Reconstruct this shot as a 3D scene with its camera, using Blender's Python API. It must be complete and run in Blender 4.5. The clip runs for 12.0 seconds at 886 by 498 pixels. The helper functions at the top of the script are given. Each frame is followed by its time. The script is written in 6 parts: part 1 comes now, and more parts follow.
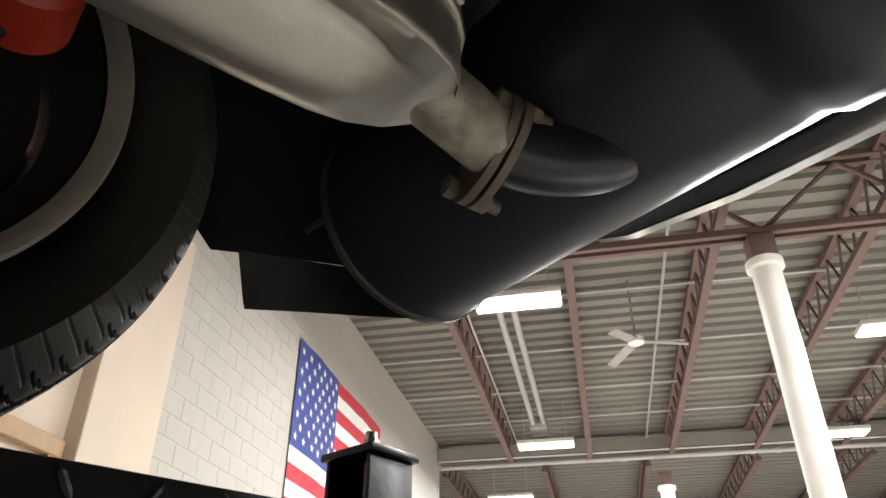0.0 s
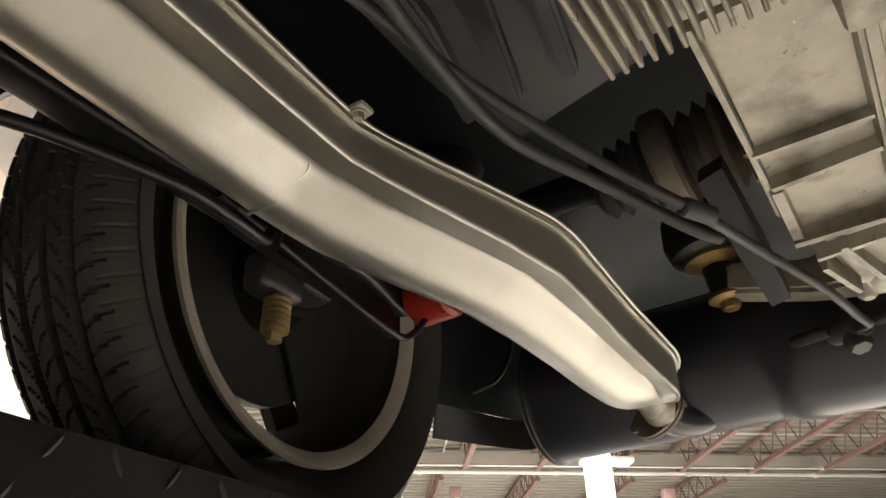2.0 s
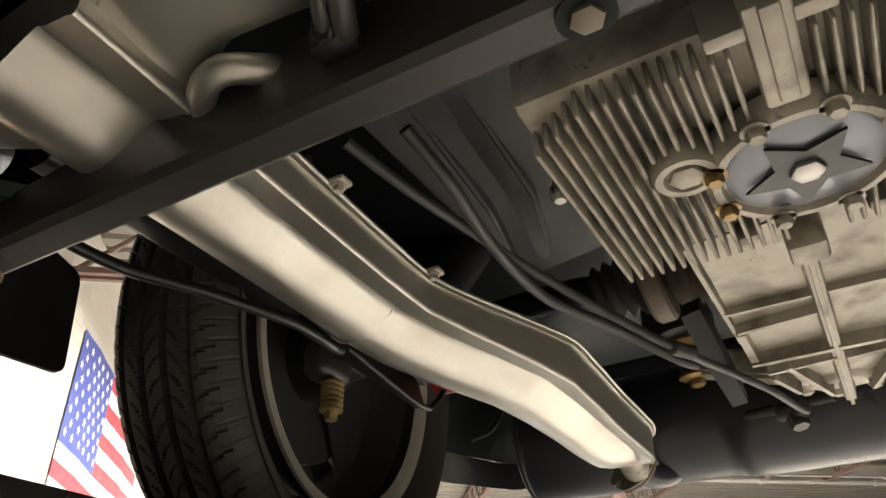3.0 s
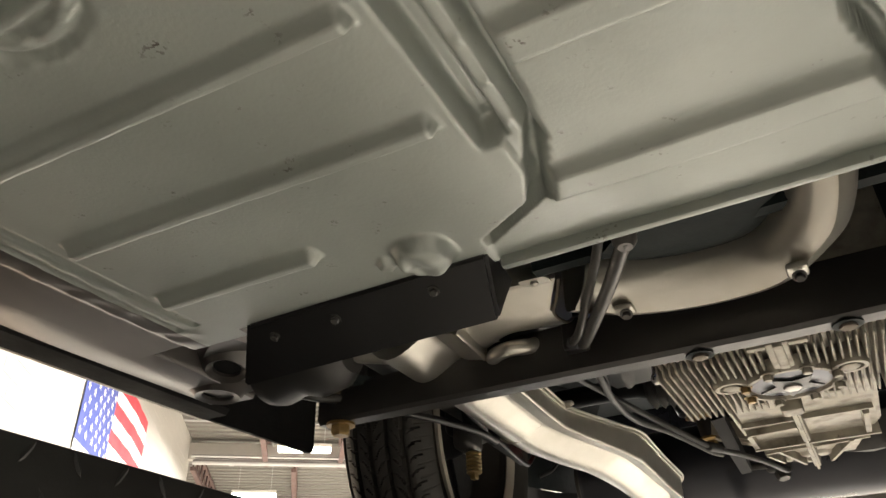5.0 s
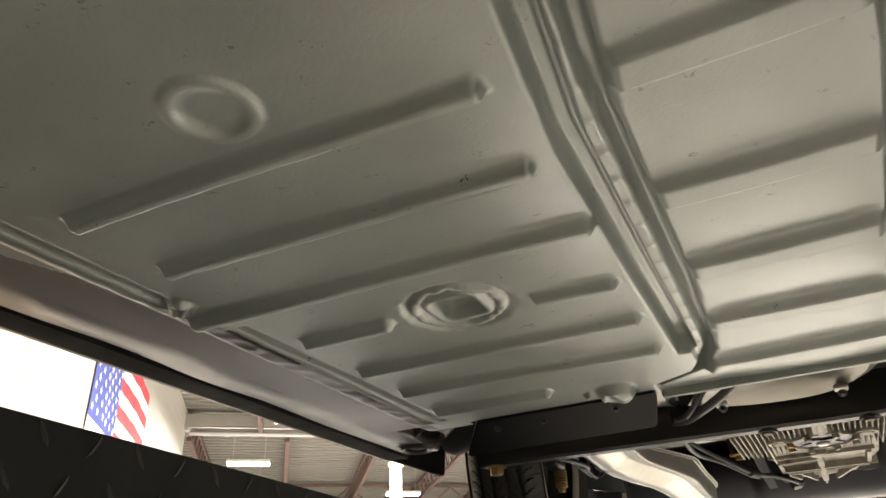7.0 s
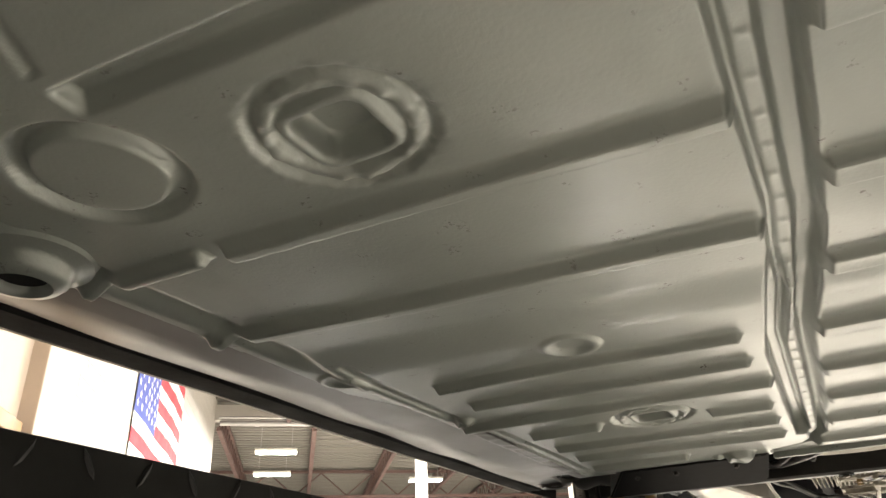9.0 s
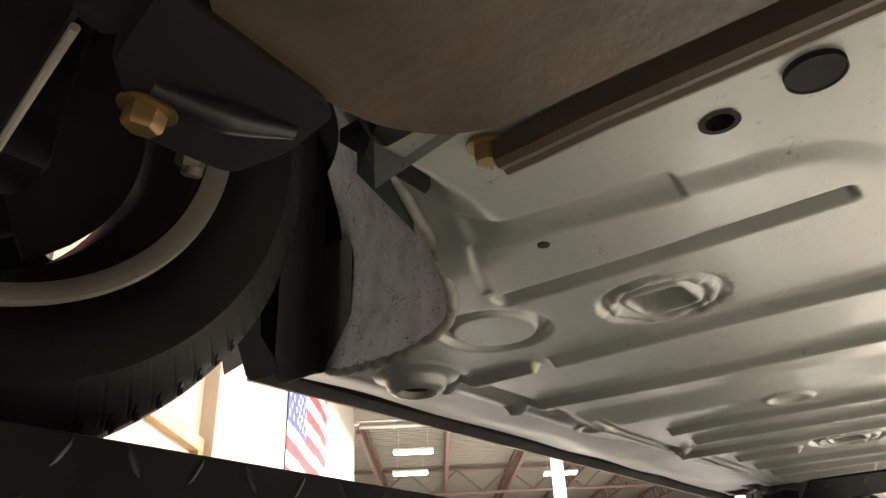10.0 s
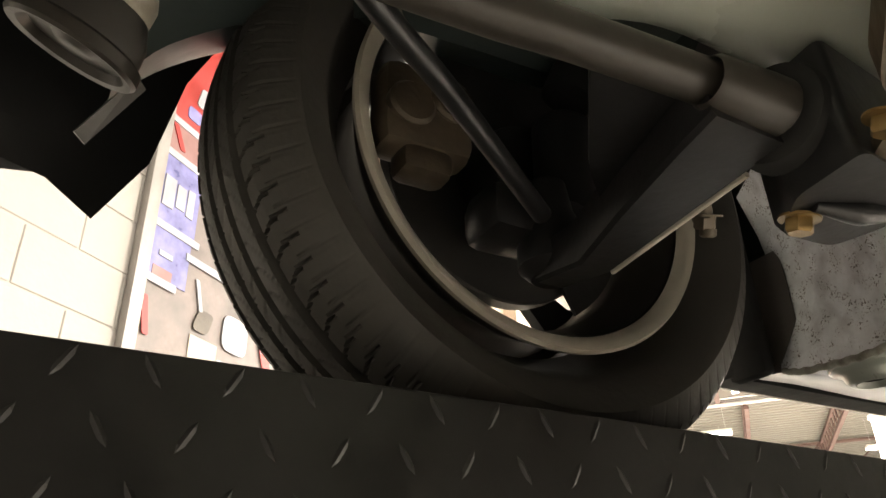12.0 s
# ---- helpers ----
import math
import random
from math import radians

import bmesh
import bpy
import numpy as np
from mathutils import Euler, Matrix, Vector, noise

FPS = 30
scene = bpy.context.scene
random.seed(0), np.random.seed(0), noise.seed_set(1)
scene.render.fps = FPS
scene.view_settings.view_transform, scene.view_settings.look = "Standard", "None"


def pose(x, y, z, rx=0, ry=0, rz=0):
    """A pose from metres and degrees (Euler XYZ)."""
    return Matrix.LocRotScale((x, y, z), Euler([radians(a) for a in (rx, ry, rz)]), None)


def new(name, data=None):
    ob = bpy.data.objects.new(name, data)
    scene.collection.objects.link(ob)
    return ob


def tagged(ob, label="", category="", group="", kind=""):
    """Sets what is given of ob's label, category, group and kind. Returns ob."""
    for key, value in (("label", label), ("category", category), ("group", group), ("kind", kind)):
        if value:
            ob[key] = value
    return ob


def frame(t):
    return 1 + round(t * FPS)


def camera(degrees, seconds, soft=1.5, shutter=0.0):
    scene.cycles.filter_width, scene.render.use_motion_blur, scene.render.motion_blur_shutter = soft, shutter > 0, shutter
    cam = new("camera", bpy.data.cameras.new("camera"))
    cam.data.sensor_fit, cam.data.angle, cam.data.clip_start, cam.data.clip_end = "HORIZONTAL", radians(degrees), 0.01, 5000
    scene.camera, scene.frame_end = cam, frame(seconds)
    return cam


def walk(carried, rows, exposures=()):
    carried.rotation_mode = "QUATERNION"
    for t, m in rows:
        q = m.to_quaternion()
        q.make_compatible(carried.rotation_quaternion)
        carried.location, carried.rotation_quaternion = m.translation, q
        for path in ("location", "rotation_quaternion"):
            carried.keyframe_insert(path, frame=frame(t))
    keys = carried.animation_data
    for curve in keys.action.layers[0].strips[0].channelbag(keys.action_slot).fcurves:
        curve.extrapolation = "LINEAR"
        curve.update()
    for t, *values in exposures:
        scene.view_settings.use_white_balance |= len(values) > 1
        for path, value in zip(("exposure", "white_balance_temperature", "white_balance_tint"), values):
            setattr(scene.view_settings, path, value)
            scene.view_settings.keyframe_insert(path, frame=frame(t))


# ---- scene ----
cam = camera(62.7, 12.0)
METRES, EYE, TILT, LEAN, TURN = 2.75, 1.5, 32.0, 0.0, 50.6
ROWS = [
    (0.0, 0.0, 0.0, 0.0, 0.0, 0.0, -0.0),
    (0.5, -0.0332, -0.0451, 0.018, -7.66, 0.36, -4.7),
    (1.0, -0.0748, -0.0797, 0.0453, -11.09, 0.73, -6.4),
    (1.5, -0.1264, -0.108, 0.0625, -12.83, 1.03, -7.07),
    (2.0, -0.1685, -0.1321, 0.0709, -14.76, 1.28, -8.0),
    (2.5, -0.1856, -0.1457, 0.0776, -16.59, 1.54, -8.92),
    (3.0, -0.2158, -0.1764, 0.1048, -18.01, 1.75, -9.54),
    (3.5, -0.2527, -0.2102, 0.131, -18.55, 1.81, -9.78),
    (5.5, -0.368, -0.3121, 0.1708, -19.54, 1.04, -10.0),
    (6.0, -0.3933, -0.3336, 0.1812, -19.95, 1.18, -10.15),
    (6.5, -0.4262, -0.3526, 0.2003, -20.49, 1.2, -10.16),
    (7.0, -0.4762, -0.3653, 0.2189, -20.77, -1.13, -10.2),
    (7.5, -0.5225, -0.3843, 0.2337, -20.78, -2.27, -10.17),
    (9.5, -0.6334, -0.4427, 0.2869, -18.61, -2.73, -8.54),
    (10.0, -0.6776, -0.4751, 0.3074, -11.35, -3.96, -4.16),
    (10.5, -0.7023, -0.4901, 0.3153, -1.95, -4.63, 1.36),
    (11.0, -0.7179, -0.5002, 0.3207, 3.93, -4.67, 4.48),
    (11.5, -0.7301, -0.5126, 0.3277, 6.92, -4.31, 6.27),
    (12.0, -0.7561, -0.5271, 0.3317, 7.51, -4.26, 6.6),
]
walk(cam, [(t, pose(0, 0, EYE, TILT, LEAN, TURN) @ pose(METRES * x, METRES * y, METRES * z, 90 + pitch, roll, yaw)) for t, x, y, z, yaw, pitch, roll in ROWS],
     exposures=[(0.0, -1.0, 6100, 10), (0.5, -0.55, 6300, 10), (1.0, -0.15, 6300, 10), (1.5, 0.0, 6400, 10), (2.5, 0.05, 6500, 10), (5.5, 0.12, 6500, 10), (7.0, -0.05, 6500, 10), (9.5, 0.05, 6600, 10), (10.0, 0.25, 6700, 11), (11.0, 0.6, 6800, 11), (12.0, 0.9, 6800, 10)])

# ---- room axes: u runs along the flag wall, v across it ----
AZ = radians(129.0)
U = Vector((math.cos(AZ), math.sin(AZ), 0))
V = Vector((math.sin(AZ), -math.cos(AZ), 0))


def room(u, v, z):
    return U * u + V * v + Vector((0, 0, z))


ROOM = Matrix(((U.x, V.x, 0, 0), (U.y, V.y, 0, 0), (0, 0, 1, 0), (0, 0, 0, 1)))

# ---- world and lamps ----
world = bpy.data.worlds.new("indoor")
scene.world = world
world.use_nodes = True
world.node_tree.nodes["Background"].inputs[0].default_value = (0.9, 0.95, 1.0, 1)
world.node_tree.nodes["Background"].inputs[1].default_value = 0.005

LAMP_Z = 5.75
# place along u and v, share of the full power
# second row: unseen lamps, added to throw light on the floor round the car
LAMPS = [(8.1, -0.71, 0.5), (14.15, -0.86, 0.9), (9.85, 4.25, 2.3), (14.5, 4.5, 2.3), (18.3, -2.06, 0.9), (21.4, -2.25, 0.9), (22.5, 2.6, 1.6),
         (3.6, 4.2, 1.7), (-2.6, 5.0, 0.8), (-6.2, -0.8, 0.2), (5.0, 9.0, 1.7), (1.5, 5.5, 0.5)]
LAMP_WATTS = 690


# ---- materials ----
def mat(name, color, rough=0.5, metal=0.0, var=0.15, scale=8.0, bump=0.0, bump_scale=60.0, dark=None, stain=0.0,
        stain_scale=3.0, coat=0.0, emit=0.0, rvar=0.12, speck=0.0, sparse=0.42, spec=0.5):
    m = bpy.data.materials.new(name)
    m.use_nodes = True
    nt = m.node_tree
    b = nt.nodes["Principled BSDF"]
    b.inputs["Metallic"].default_value = metal
    b.inputs["Specular IOR Level"].default_value = spec
    if coat:
        b.inputs["Coat Weight"].default_value = coat
        b.inputs["Coat Roughness"].default_value = 0.2
    geo = nt.nodes.new("ShaderNodeNewGeometry")

    def noise_at(sc, detail=5.0):
        n = nt.nodes.new("ShaderNodeTexNoise")
        n.inputs["Scale"].default_value = sc
        n.inputs["Detail"].default_value = detail
        nt.links.new(geo.outputs["Position"], n.inputs["Vector"])
        return n

    def ramp(src, lo, hi, a, c):
        r = nt.nodes.new("ShaderNodeMapRange")
        r.inputs[1].default_value, r.inputs[2].default_value = lo, hi
        r.inputs[3].default_value, r.inputs[4].default_value = a, c
        nt.links.new(src, r.inputs[0])
        return r.outputs[0]

    def mixc(fac, a, c):
        x = nt.nodes.new("ShaderNodeMix")
        x.data_type = "RGBA"
        nt.links.new(fac, x.inputs[0])
        for sock, val in ((x.inputs[6], a), (x.inputs[7], c)):
            if isinstance(val, tuple):
                sock.default_value = (*val, 1)
            else:
                nt.links.new(val, sock)
        return x.outputs[2]

    n1, n2 = noise_at(scale), noise_at(scale * 7)
    lo = tuple(max(0, c * (1 - var)) for c in color)
    hi = tuple(min(1, c * (1 + var)) for c in color)
    col = mixc(ramp(n1.outputs[0], 0.3, 0.7, 0, 1), lo, hi)
    col = mixc(ramp(n2.outputs[0], 0.35, 0.75, 0, 0.35 * min(1, var * 4)), col, tuple(c * 0.8 for c in color))
    if stain:
        n3 = noise_at(stain_scale, 4.0)
        col = mixc(ramp(n3.outputs[0], 0.5, 0.78, 0, stain), col, dark or tuple(c * 0.35 for c in color))
    if speck:
        n5, n6 = noise_at(speck, 3.0), noise_at(speck * 0.16, 2.0)
        both = nt.nodes.new("ShaderNodeMath")
        both.operation = "MULTIPLY"
        nt.links.new(ramp(n5.outputs[0], 0.56, 0.61, 0, 1), both.inputs[0])
        nt.links.new(ramp(n6.outputs[0], sparse, sparse + 0.14, 0, 1), both.inputs[1])
        col = mixc(both.outputs[0], col, (0.10, 0.088, 0.075))
    nt.links.new(col, b.inputs["Base Color"])
    nt.links.new(ramp(n1.outputs[0], 0.3, 0.7, max(0.03, rough - rvar), min(1, rough + rvar)), b.inputs["Roughness"])
    if bump:
        n4 = noise_at(bump_scale, 4.0)
        bp = nt.nodes.new("ShaderNodeBump")
        bp.inputs["Strength"].default_value = 1.0
        bp.inputs["Distance"].default_value = bump
        nt.links.new(n4.outputs[0], bp.inputs["Height"])
        nt.links.new(bp.outputs[0], b.inputs["Normal"])
    if emit:
        b.inputs["Emission Color"].default_value = (*color, 1)
        b.inputs["Emission Strength"].default_value = emit
    return m


PAN = mat("pan paint", (0.34, 0.365, 0.33), 0.40, 0.3, 0.07, 7, 0.00022, 320, coat=0.55, rvar=0.08, stain=0.2, stain_scale=9, speck=330, sparse=0.64)
SILLP = mat("sill paint", (0.085, 0.076, 0.069), 0.36, 0.15, 0.16, 12, coat=0.25, rvar=0.06, stain=0.2, stain_scale=30, dark=(0.11, 0.10, 0.085))
TRAY = mat("tank tray paint", (0.70, 0.75, 0.66), 0.32, 0, 0.05, 5, 0.0003, 90, coat=0.2)
GALV = mat("speckled grey coating", (0.66, 0.69, 0.72), 0.42, 0.1, 0.2, 34, 0.0008, 240, stain=0.8, stain_scale=30, dark=(0.28, 0.28, 0.31), speck=420, sparse=0.46)
RUSTSEAM = mat("rusty sealed seam", (0.30, 0.30, 0.26), 0.6, 0, 0.2, 60, 0.0015, 160, stain=0.95, stain_scale=55, dark=(0.07, 0.05, 0.035))
ALU = mat("weathered aluminium sheet", (0.51, 0.49, 0.435), 0.35, 0.85, 0.09, 9, 0.0002, 120, stain=0.4, stain_scale=18, dark=(0.29, 0.255, 0.19), rvar=0.07)
CAST = mat("cast alloy", (0.40, 0.37, 0.305), 0.5, 0.3, 0.22, 22, 0.0007, 130, stain=1.0, stain_scale=26, dark=(0.085, 0.066, 0.042), speck=300, sparse=0.62)
DISH = mat("grey pressed dish", (0.26, 0.27, 0.30), 0.35, 0.4, 0.1, 20)
STEELRUST = mat("worn brown steel", (0.19, 0.16, 0.125), 0.6, 0.5, 0.25, 25, 0.0006, 90, stain=0.7, stain_scale=22, dark=(0.05, 0.038, 0.027))
BROWN = mat("brown grey undercoat", (0.092, 0.070, 0.044), 0.42, 0, 0.3, 14, 0.0014, 55, stain=0.8, stain_scale=13, dark=(0.045, 0.034, 0.023), rvar=0.08)
BRONZE = mat("grimy bronze caliper", (0.085, 0.066, 0.045), 0.5, 0.3, 0.3, 30, 0.0008, 120, stain=0.6, stain_scale=26, dark=(0.03, 0.024, 0.018))
ARMPAINT = mat("grimy grey arm paint", (0.034, 0.030, 0.025), 0.40, 0.1, 0.2, 18, 0.0004, 90, rvar=0.05)
BLACK = mat("black chassis paint", (0.010, 0.010, 0.0103), 0.38, 0, 0.25, 12, 0.0004, 90, rvar=0.05)
DARK = mat("dark bay paint", (0.008, 0.0125, 0.0125), 0.6, 0, 0.25, 6, 0.0008, 70, spec=0.2)
UNDERSEAL = mat("matt black underseal", (0.012, 0.012, 0.0115), 0.85, 0, 0.3, 20, 0.001, 60)
XBLACK = mat("worn black crossmember paint", (0.040, 0.038, 0.036), 0.36, 0.25, 0.2, 14, 0.0004, 80, rvar=0.05)
SATIN = mat("satin grey black steel", (0.050, 0.047, 0.043), 0.40, 0.2, 0.2, 14, 0.0004, 80, rvar=0.05)
GREYTIN = mat("grey tinware", (0.036, 0.037, 0.040), 0.42, 0.1, 0.2, 9, rvar=0.05)
GREENBAY = mat("dark green bay paint", (0.030, 0.042, 0.040), 0.4, 0, 0.15, 6, 0.0004, 80)
NAVY = mat("dark glossy body paint", (0.014, 0.016, 0.022), 0.2, 0, 0.15, 5, coat=0.6)
MUFF = mat("black muffler paint", (0.028, 0.029, 0.036), 0.3, 0.2, 0.04, 6, rvar=0.03)
CHROME = mat("bright trim metal", (0.75, 0.74, 0.72), 0.15, 1.0, 0.05, 6)
RUBBER = mat("tyre rubber", (0.050, 0.047, 0.041), 0.62, 0, 0.18, 16, 0.0004, 150, stain=0.4, stain_scale=24, dark=(0.068, 0.06, 0.048))
HOSE = mat("hose rubber", (0.036, 0.035, 0.033), 0.5, 0, 0.2, 20)
RIMM = mat("rim barrel", (0.48, 0.445, 0.375), 0.45, 0.15, 0.14, 12, stain=0.4, stain_scale=14, dark=(0.27, 0.23, 0.17))
BARREL = mat("dark rim barrel", (0.055, 0.050, 0.043), 0.5, 0.2, 0.25, 12)
RIMD = mat("dark rim face", (0.035, 0.034, 0.032), 0.45, 0.2, 0.2, 12)
RED = mat("red polyurethane", (0.42, 0.035, 0.018), 0.38, 0, 0.12, 20)
YZINC = mat("yellow zinc", (0.30, 0.20, 0.08), 0.42, 0.7, 0.25, 40, stain=0.5, stain_scale=50, dark=(0.16, 0.10, 0.035))
BRASS = mat("dull brass", (0.34, 0.25, 0.11), 0.5, 0.6, 0.25, 40)
ZINC = mat("zinc bolt", (0.55, 0.53, 0.5), 0.35, 0.9, 0.1, 40)
BLUE = mat("blue plastic", (0.015, 0.05, 0.22), 0.35, 0, 0.1, 10)
TREAD = mat("black tread plate", (0.015, 0.0145, 0.014), 0.40, 0.05, 0.35, 18, 0.0006, 60)
WHITEWALL = mat("white painted block", (0.46, 0.435, 0.395), 0.75, 0, 0.05, 3, 0.0015, 40)
BEIGE = mat("beige wall paint", (0.62, 0.52, 0.42), 0.75, 0, 0.06, 2)
DECK = mat("roof deck", (0.19, 0.178, 0.155), 0.6, 0.1, 0.08, 1.5)
OXIDE = mat("red oxide steel", (0.135, 0.083, 0.072), 0.65, 0, 0.15, 3)
WHITECOL = mat("white column paint", (0.80, 0.78, 0.72), 0.5, 0, 0.05, 3)
PIPE = mat("grey conduit", (0.42, 0.41, 0.4), 0.5, 0.4, 0.1, 3)
FLOOR = mat("sealed concrete", (0.58, 0.55, 0.50), 0.20, 0, 0.12, 0.8, stain=0.3, stain_scale=0.7, rvar=0.05)
WOOD = mat("wood trim", (0.36, 0.22, 0.10), 0.5, 0, 0.2, 10)
FABRICB = mat("blue flag cloth", (0.05, 0.07, 0.26), 0.85, 0, 0.08, 6)
FABRICR = mat("red flag cloth", (0.52, 0.04, 0.055), 0.85, 0, 0.08, 6)
FABRICW = mat("white flag cloth", (0.80, 0.78, 0.76), 0.85, 0, 0.04, 6)
LEDMAT = mat("lamp diffuser", (1.0, 0.97, 0.9), 0.5, emit=14.0)
FRAMEG = mat("grey frame", (0.33, 0.31, 0.29), 0.5, 0.3)
POSTR = mat("red print", (0.40, 0.035, 0.03), 0.4)
POSTB = mat("violet blue print", (0.20, 0.20, 0.42), 0.35, var=0.4, scale=14)
POSTG = mat("grey print", (0.20, 0.165, 0.15), 0.5, var=0.35, scale=9)
POSTW = mat("white print", (0.42, 0.42, 0.46), 0.4)
POSTP = mat("pink print", (0.30, 0.16, 0.15), 0.4, var=0.2, scale=9)


# ---- mesh helpers ----
OFFS = {}


def thing(name, base, label, category, group="", kind=""):
    """An Empty at the base of a thing."""
    ob = new(name)
    ob.empty_display_size = 0.05
    ob.location = base
    OFFS[ob] = Vector(base)
    return tagged(ob, label, category, group, kind)


def part(name, bm, material, parent=None, label="", smooth=True):
    """Links a bmesh, given in world metres, as one mesh object under a thing or part."""
    me = bpy.data.meshes.new(name)
    off = OFFS[parent] if parent else Vector((0, 0, 0))
    if off.length:
        bmesh.ops.translate(bm, verts=bm.verts, vec=-off)
    bmesh.ops.recalc_face_normals(bm, faces=bm.faces)
    bm.to_mesh(me)
    bm.free()
    me.materials.append(material)
    if smooth:
        me.shade_smooth()
        me.set_sharp_from_angle(angle=radians(38))
    ob = new(name, me)
    if parent:
        ob.parent = parent
        OFFS[ob] = off
    else:
        OFFS[ob] = Vector((0, 0, 0))
    if label:
        ob["label"] = label
    return ob


def setting(name, bm, material, label, category, smooth=False):
    return tagged(part(name, bm, material, None, label, smooth), label, category, "", "structure")


def add_box(bm, lo, hi, bevel=0.0, m=None, seg=2):
    r = bmesh.ops.create_cube(bm, size=1)
    vs = r["verts"]
    lo, hi = Vector(lo), Vector(hi)
    for v in vs:
        v.co = Vector(((lo[i] + hi[i]) / 2 + v.co[i] * (hi[i] - lo[i]) for i in range(3)))
    if bevel:
        es = list({e for v in vs for e in v.link_edges})
        g = bmesh.ops.bevel(bm, geom=es, offset=bevel, segments=seg, affect="EDGES", profile=0.5)
        vs = list({v for f in g["faces"] for v in f.verts} | {v for v in vs if v.is_valid})
    if m is not None:
        bmesh.ops.transform(bm, matrix=m, verts=vs)
    return vs


def basis(d):
    d = Vector(d).normalized()
    up = Vector((0, 0, 1)) if abs(d.z) < 0.9 else Vector((0, 1, 0))
    a = d.cross(up).normalized()
    return d, a, a.cross(d).normalized()


def add_lathe(bm, a, d, rings, seg=24, cap=True):
    """Rings (distance along d from a, radius)."""
    d, s, t = basis(d)
    a = Vector(a)
    loops = []
    for h, r in rings:
        loops.append([bm.verts.new(a + d * h + (s * math.cos(k * math.tau / seg) + t * math.sin(k * math.tau / seg)) * max(r, 1e-4)) for k in range(seg)])
    for p, q in zip(loops, loops[1:]):
        for k in range(seg):
            bm.faces.new((p[k], p[(k + 1) % seg], q[(k + 1) % seg], q[k]))
    if cap:
        bm.faces.new(loops[0][::-1])
        bm.faces.new(loops[-1])
    return loops


def add_cyl(bm, a, b, r, seg=20, bevel=0.0):
    a, b = Vector(a), Vector(b)
    h = (b - a).length
    c = min(bevel, r * 0.4, h * 0.4)
    rings = [(0, r - c), (c, r), (h - c, r), (h, r - c)] if c else [(0, r), (h, r)]
    add_lathe(bm, a, b - a, rings, seg)


def add_hex(bm, a, d, r, h, washer=0.0):
    """A hexagon bolt head on a washer."""
    d0 = Vector(d).normalized()
    a = Vector(a)
    if washer:
        add_lathe(bm, a, d0, [(0, r * 1.45), (washer, r * 1.45)], 20)
        a = a + d0 * washer
    add_lathe(bm, a, d0, [(0, r), (h * 0.8, r), (h, r * 0.82)], 6)


def spline(pts, n=8):
    """Catmull-Rom through points."""
    P = [Vector(p) for p in pts]
    P = [P[0] * 2 - P[1]] + P + [P[-1] * 2 - P[-2]]
    out = []
    for i in range(1, len(P) - 2):
        a, b, c, d = P[i - 1:i + 3]
        for k in range(n):
            t = k / n
            out.append(0.5 * (2 * b + (c - a) * t + (2 * a - 5 * b + 4 * c - d) * t * t + (3 * b - a - 3 * c + d) * t ** 3))
    out.append(P[-2])
    return out


def add_tube(bm, pts, r, seg=12, n=8, smooth=True):
    """A tube along points; r is a number or a list with one radius a point."""
    line = spline(pts, n) if smooth else [Vector(p) for p in pts]
    m = len(line)
    rad = (lambda i: r) if not isinstance(r, (list, tuple)) else (lambda i: float(np.interp(i / (m - 1), np.linspace(0, 1, len(r)), r)))
    d = (line[1] - line[0]).normalized()
    _, s, t = basis(d)
    loops = []
    for i, p in enumerate(line):
        nd = (line[min(i + 1, m - 1)] - line[max(i - 1, 0)]).normalized()
        q = d.rotation_difference(nd)
        s, t, d = q @ s, q @ t, nd
        loops.append([bm.verts.new(p + (s * math.cos(k * math.tau / seg) + t * math.sin(k * math.tau / seg)) * rad(i)) for k in range(seg)])
    for p, q in zip(loops, loops[1:]):
        for k in range(seg):
            bm.faces.new((p[k], p[(k + 1) % seg], q[(k + 1) % seg], q[k]))
    bm.faces.new(loops[0][::-1])
    bm.faces.new(loops[-1])


def add_loft(bm, loops, closed=True, caps=True):
    """Skins rows of points of equal length."""
    rows = [[bm.verts.new(Vector(p)) for p in row] for row in loops]
    n = len(rows[0])
    for p, q in zip(rows, rows[1:]):
        for k in range(n if closed else n - 1):
            bm.faces.new((p[k], p[(k + 1) % n], q[(k + 1) % n], q[k]))
    if closed and caps:
        bm.faces.new(rows[0][::-1])
        bm.faces.new(rows[-1])
    return rows


def add_plate(bm, outline, normal, thick):
    """A plate from a flat outline, thickened along normal."""
    n = Vector(normal).normalized() * thick
    add_loft(bm, [[Vector(p) for p in outline], [Vector(p) + n for p in outline]])


def rounded(pts, r, n=4):
    """Rounds the corners of an outline in space."""
    out = []
    P = [Vector(p) for p in pts]
    for i, p in enumerate(P):
        a, b = P[i - 1] - p, P[(i + 1) % len(P)] - p
        c = min(r, a.length * 0.45, b.length * 0.45)
        a, b = p + a.normalized() * c, p + b.normalized() * c
        for k in range(n + 1):
            t = k / n
            out.append(a * (1 - t) ** 2 + p * 2 * t * (1 - t) + b * t * t)
    return out


B = bmesh.new

# ---- the hall ----
WALL_V = -3.49
ROOF_Z = 6.62

bm = B()
add_box(bm, (-16, -26, -0.15), (38, 26, 0), m=ROOM)
setting("floor", bm, FLOOR, "pale sealed concrete workshop floor", "floor")

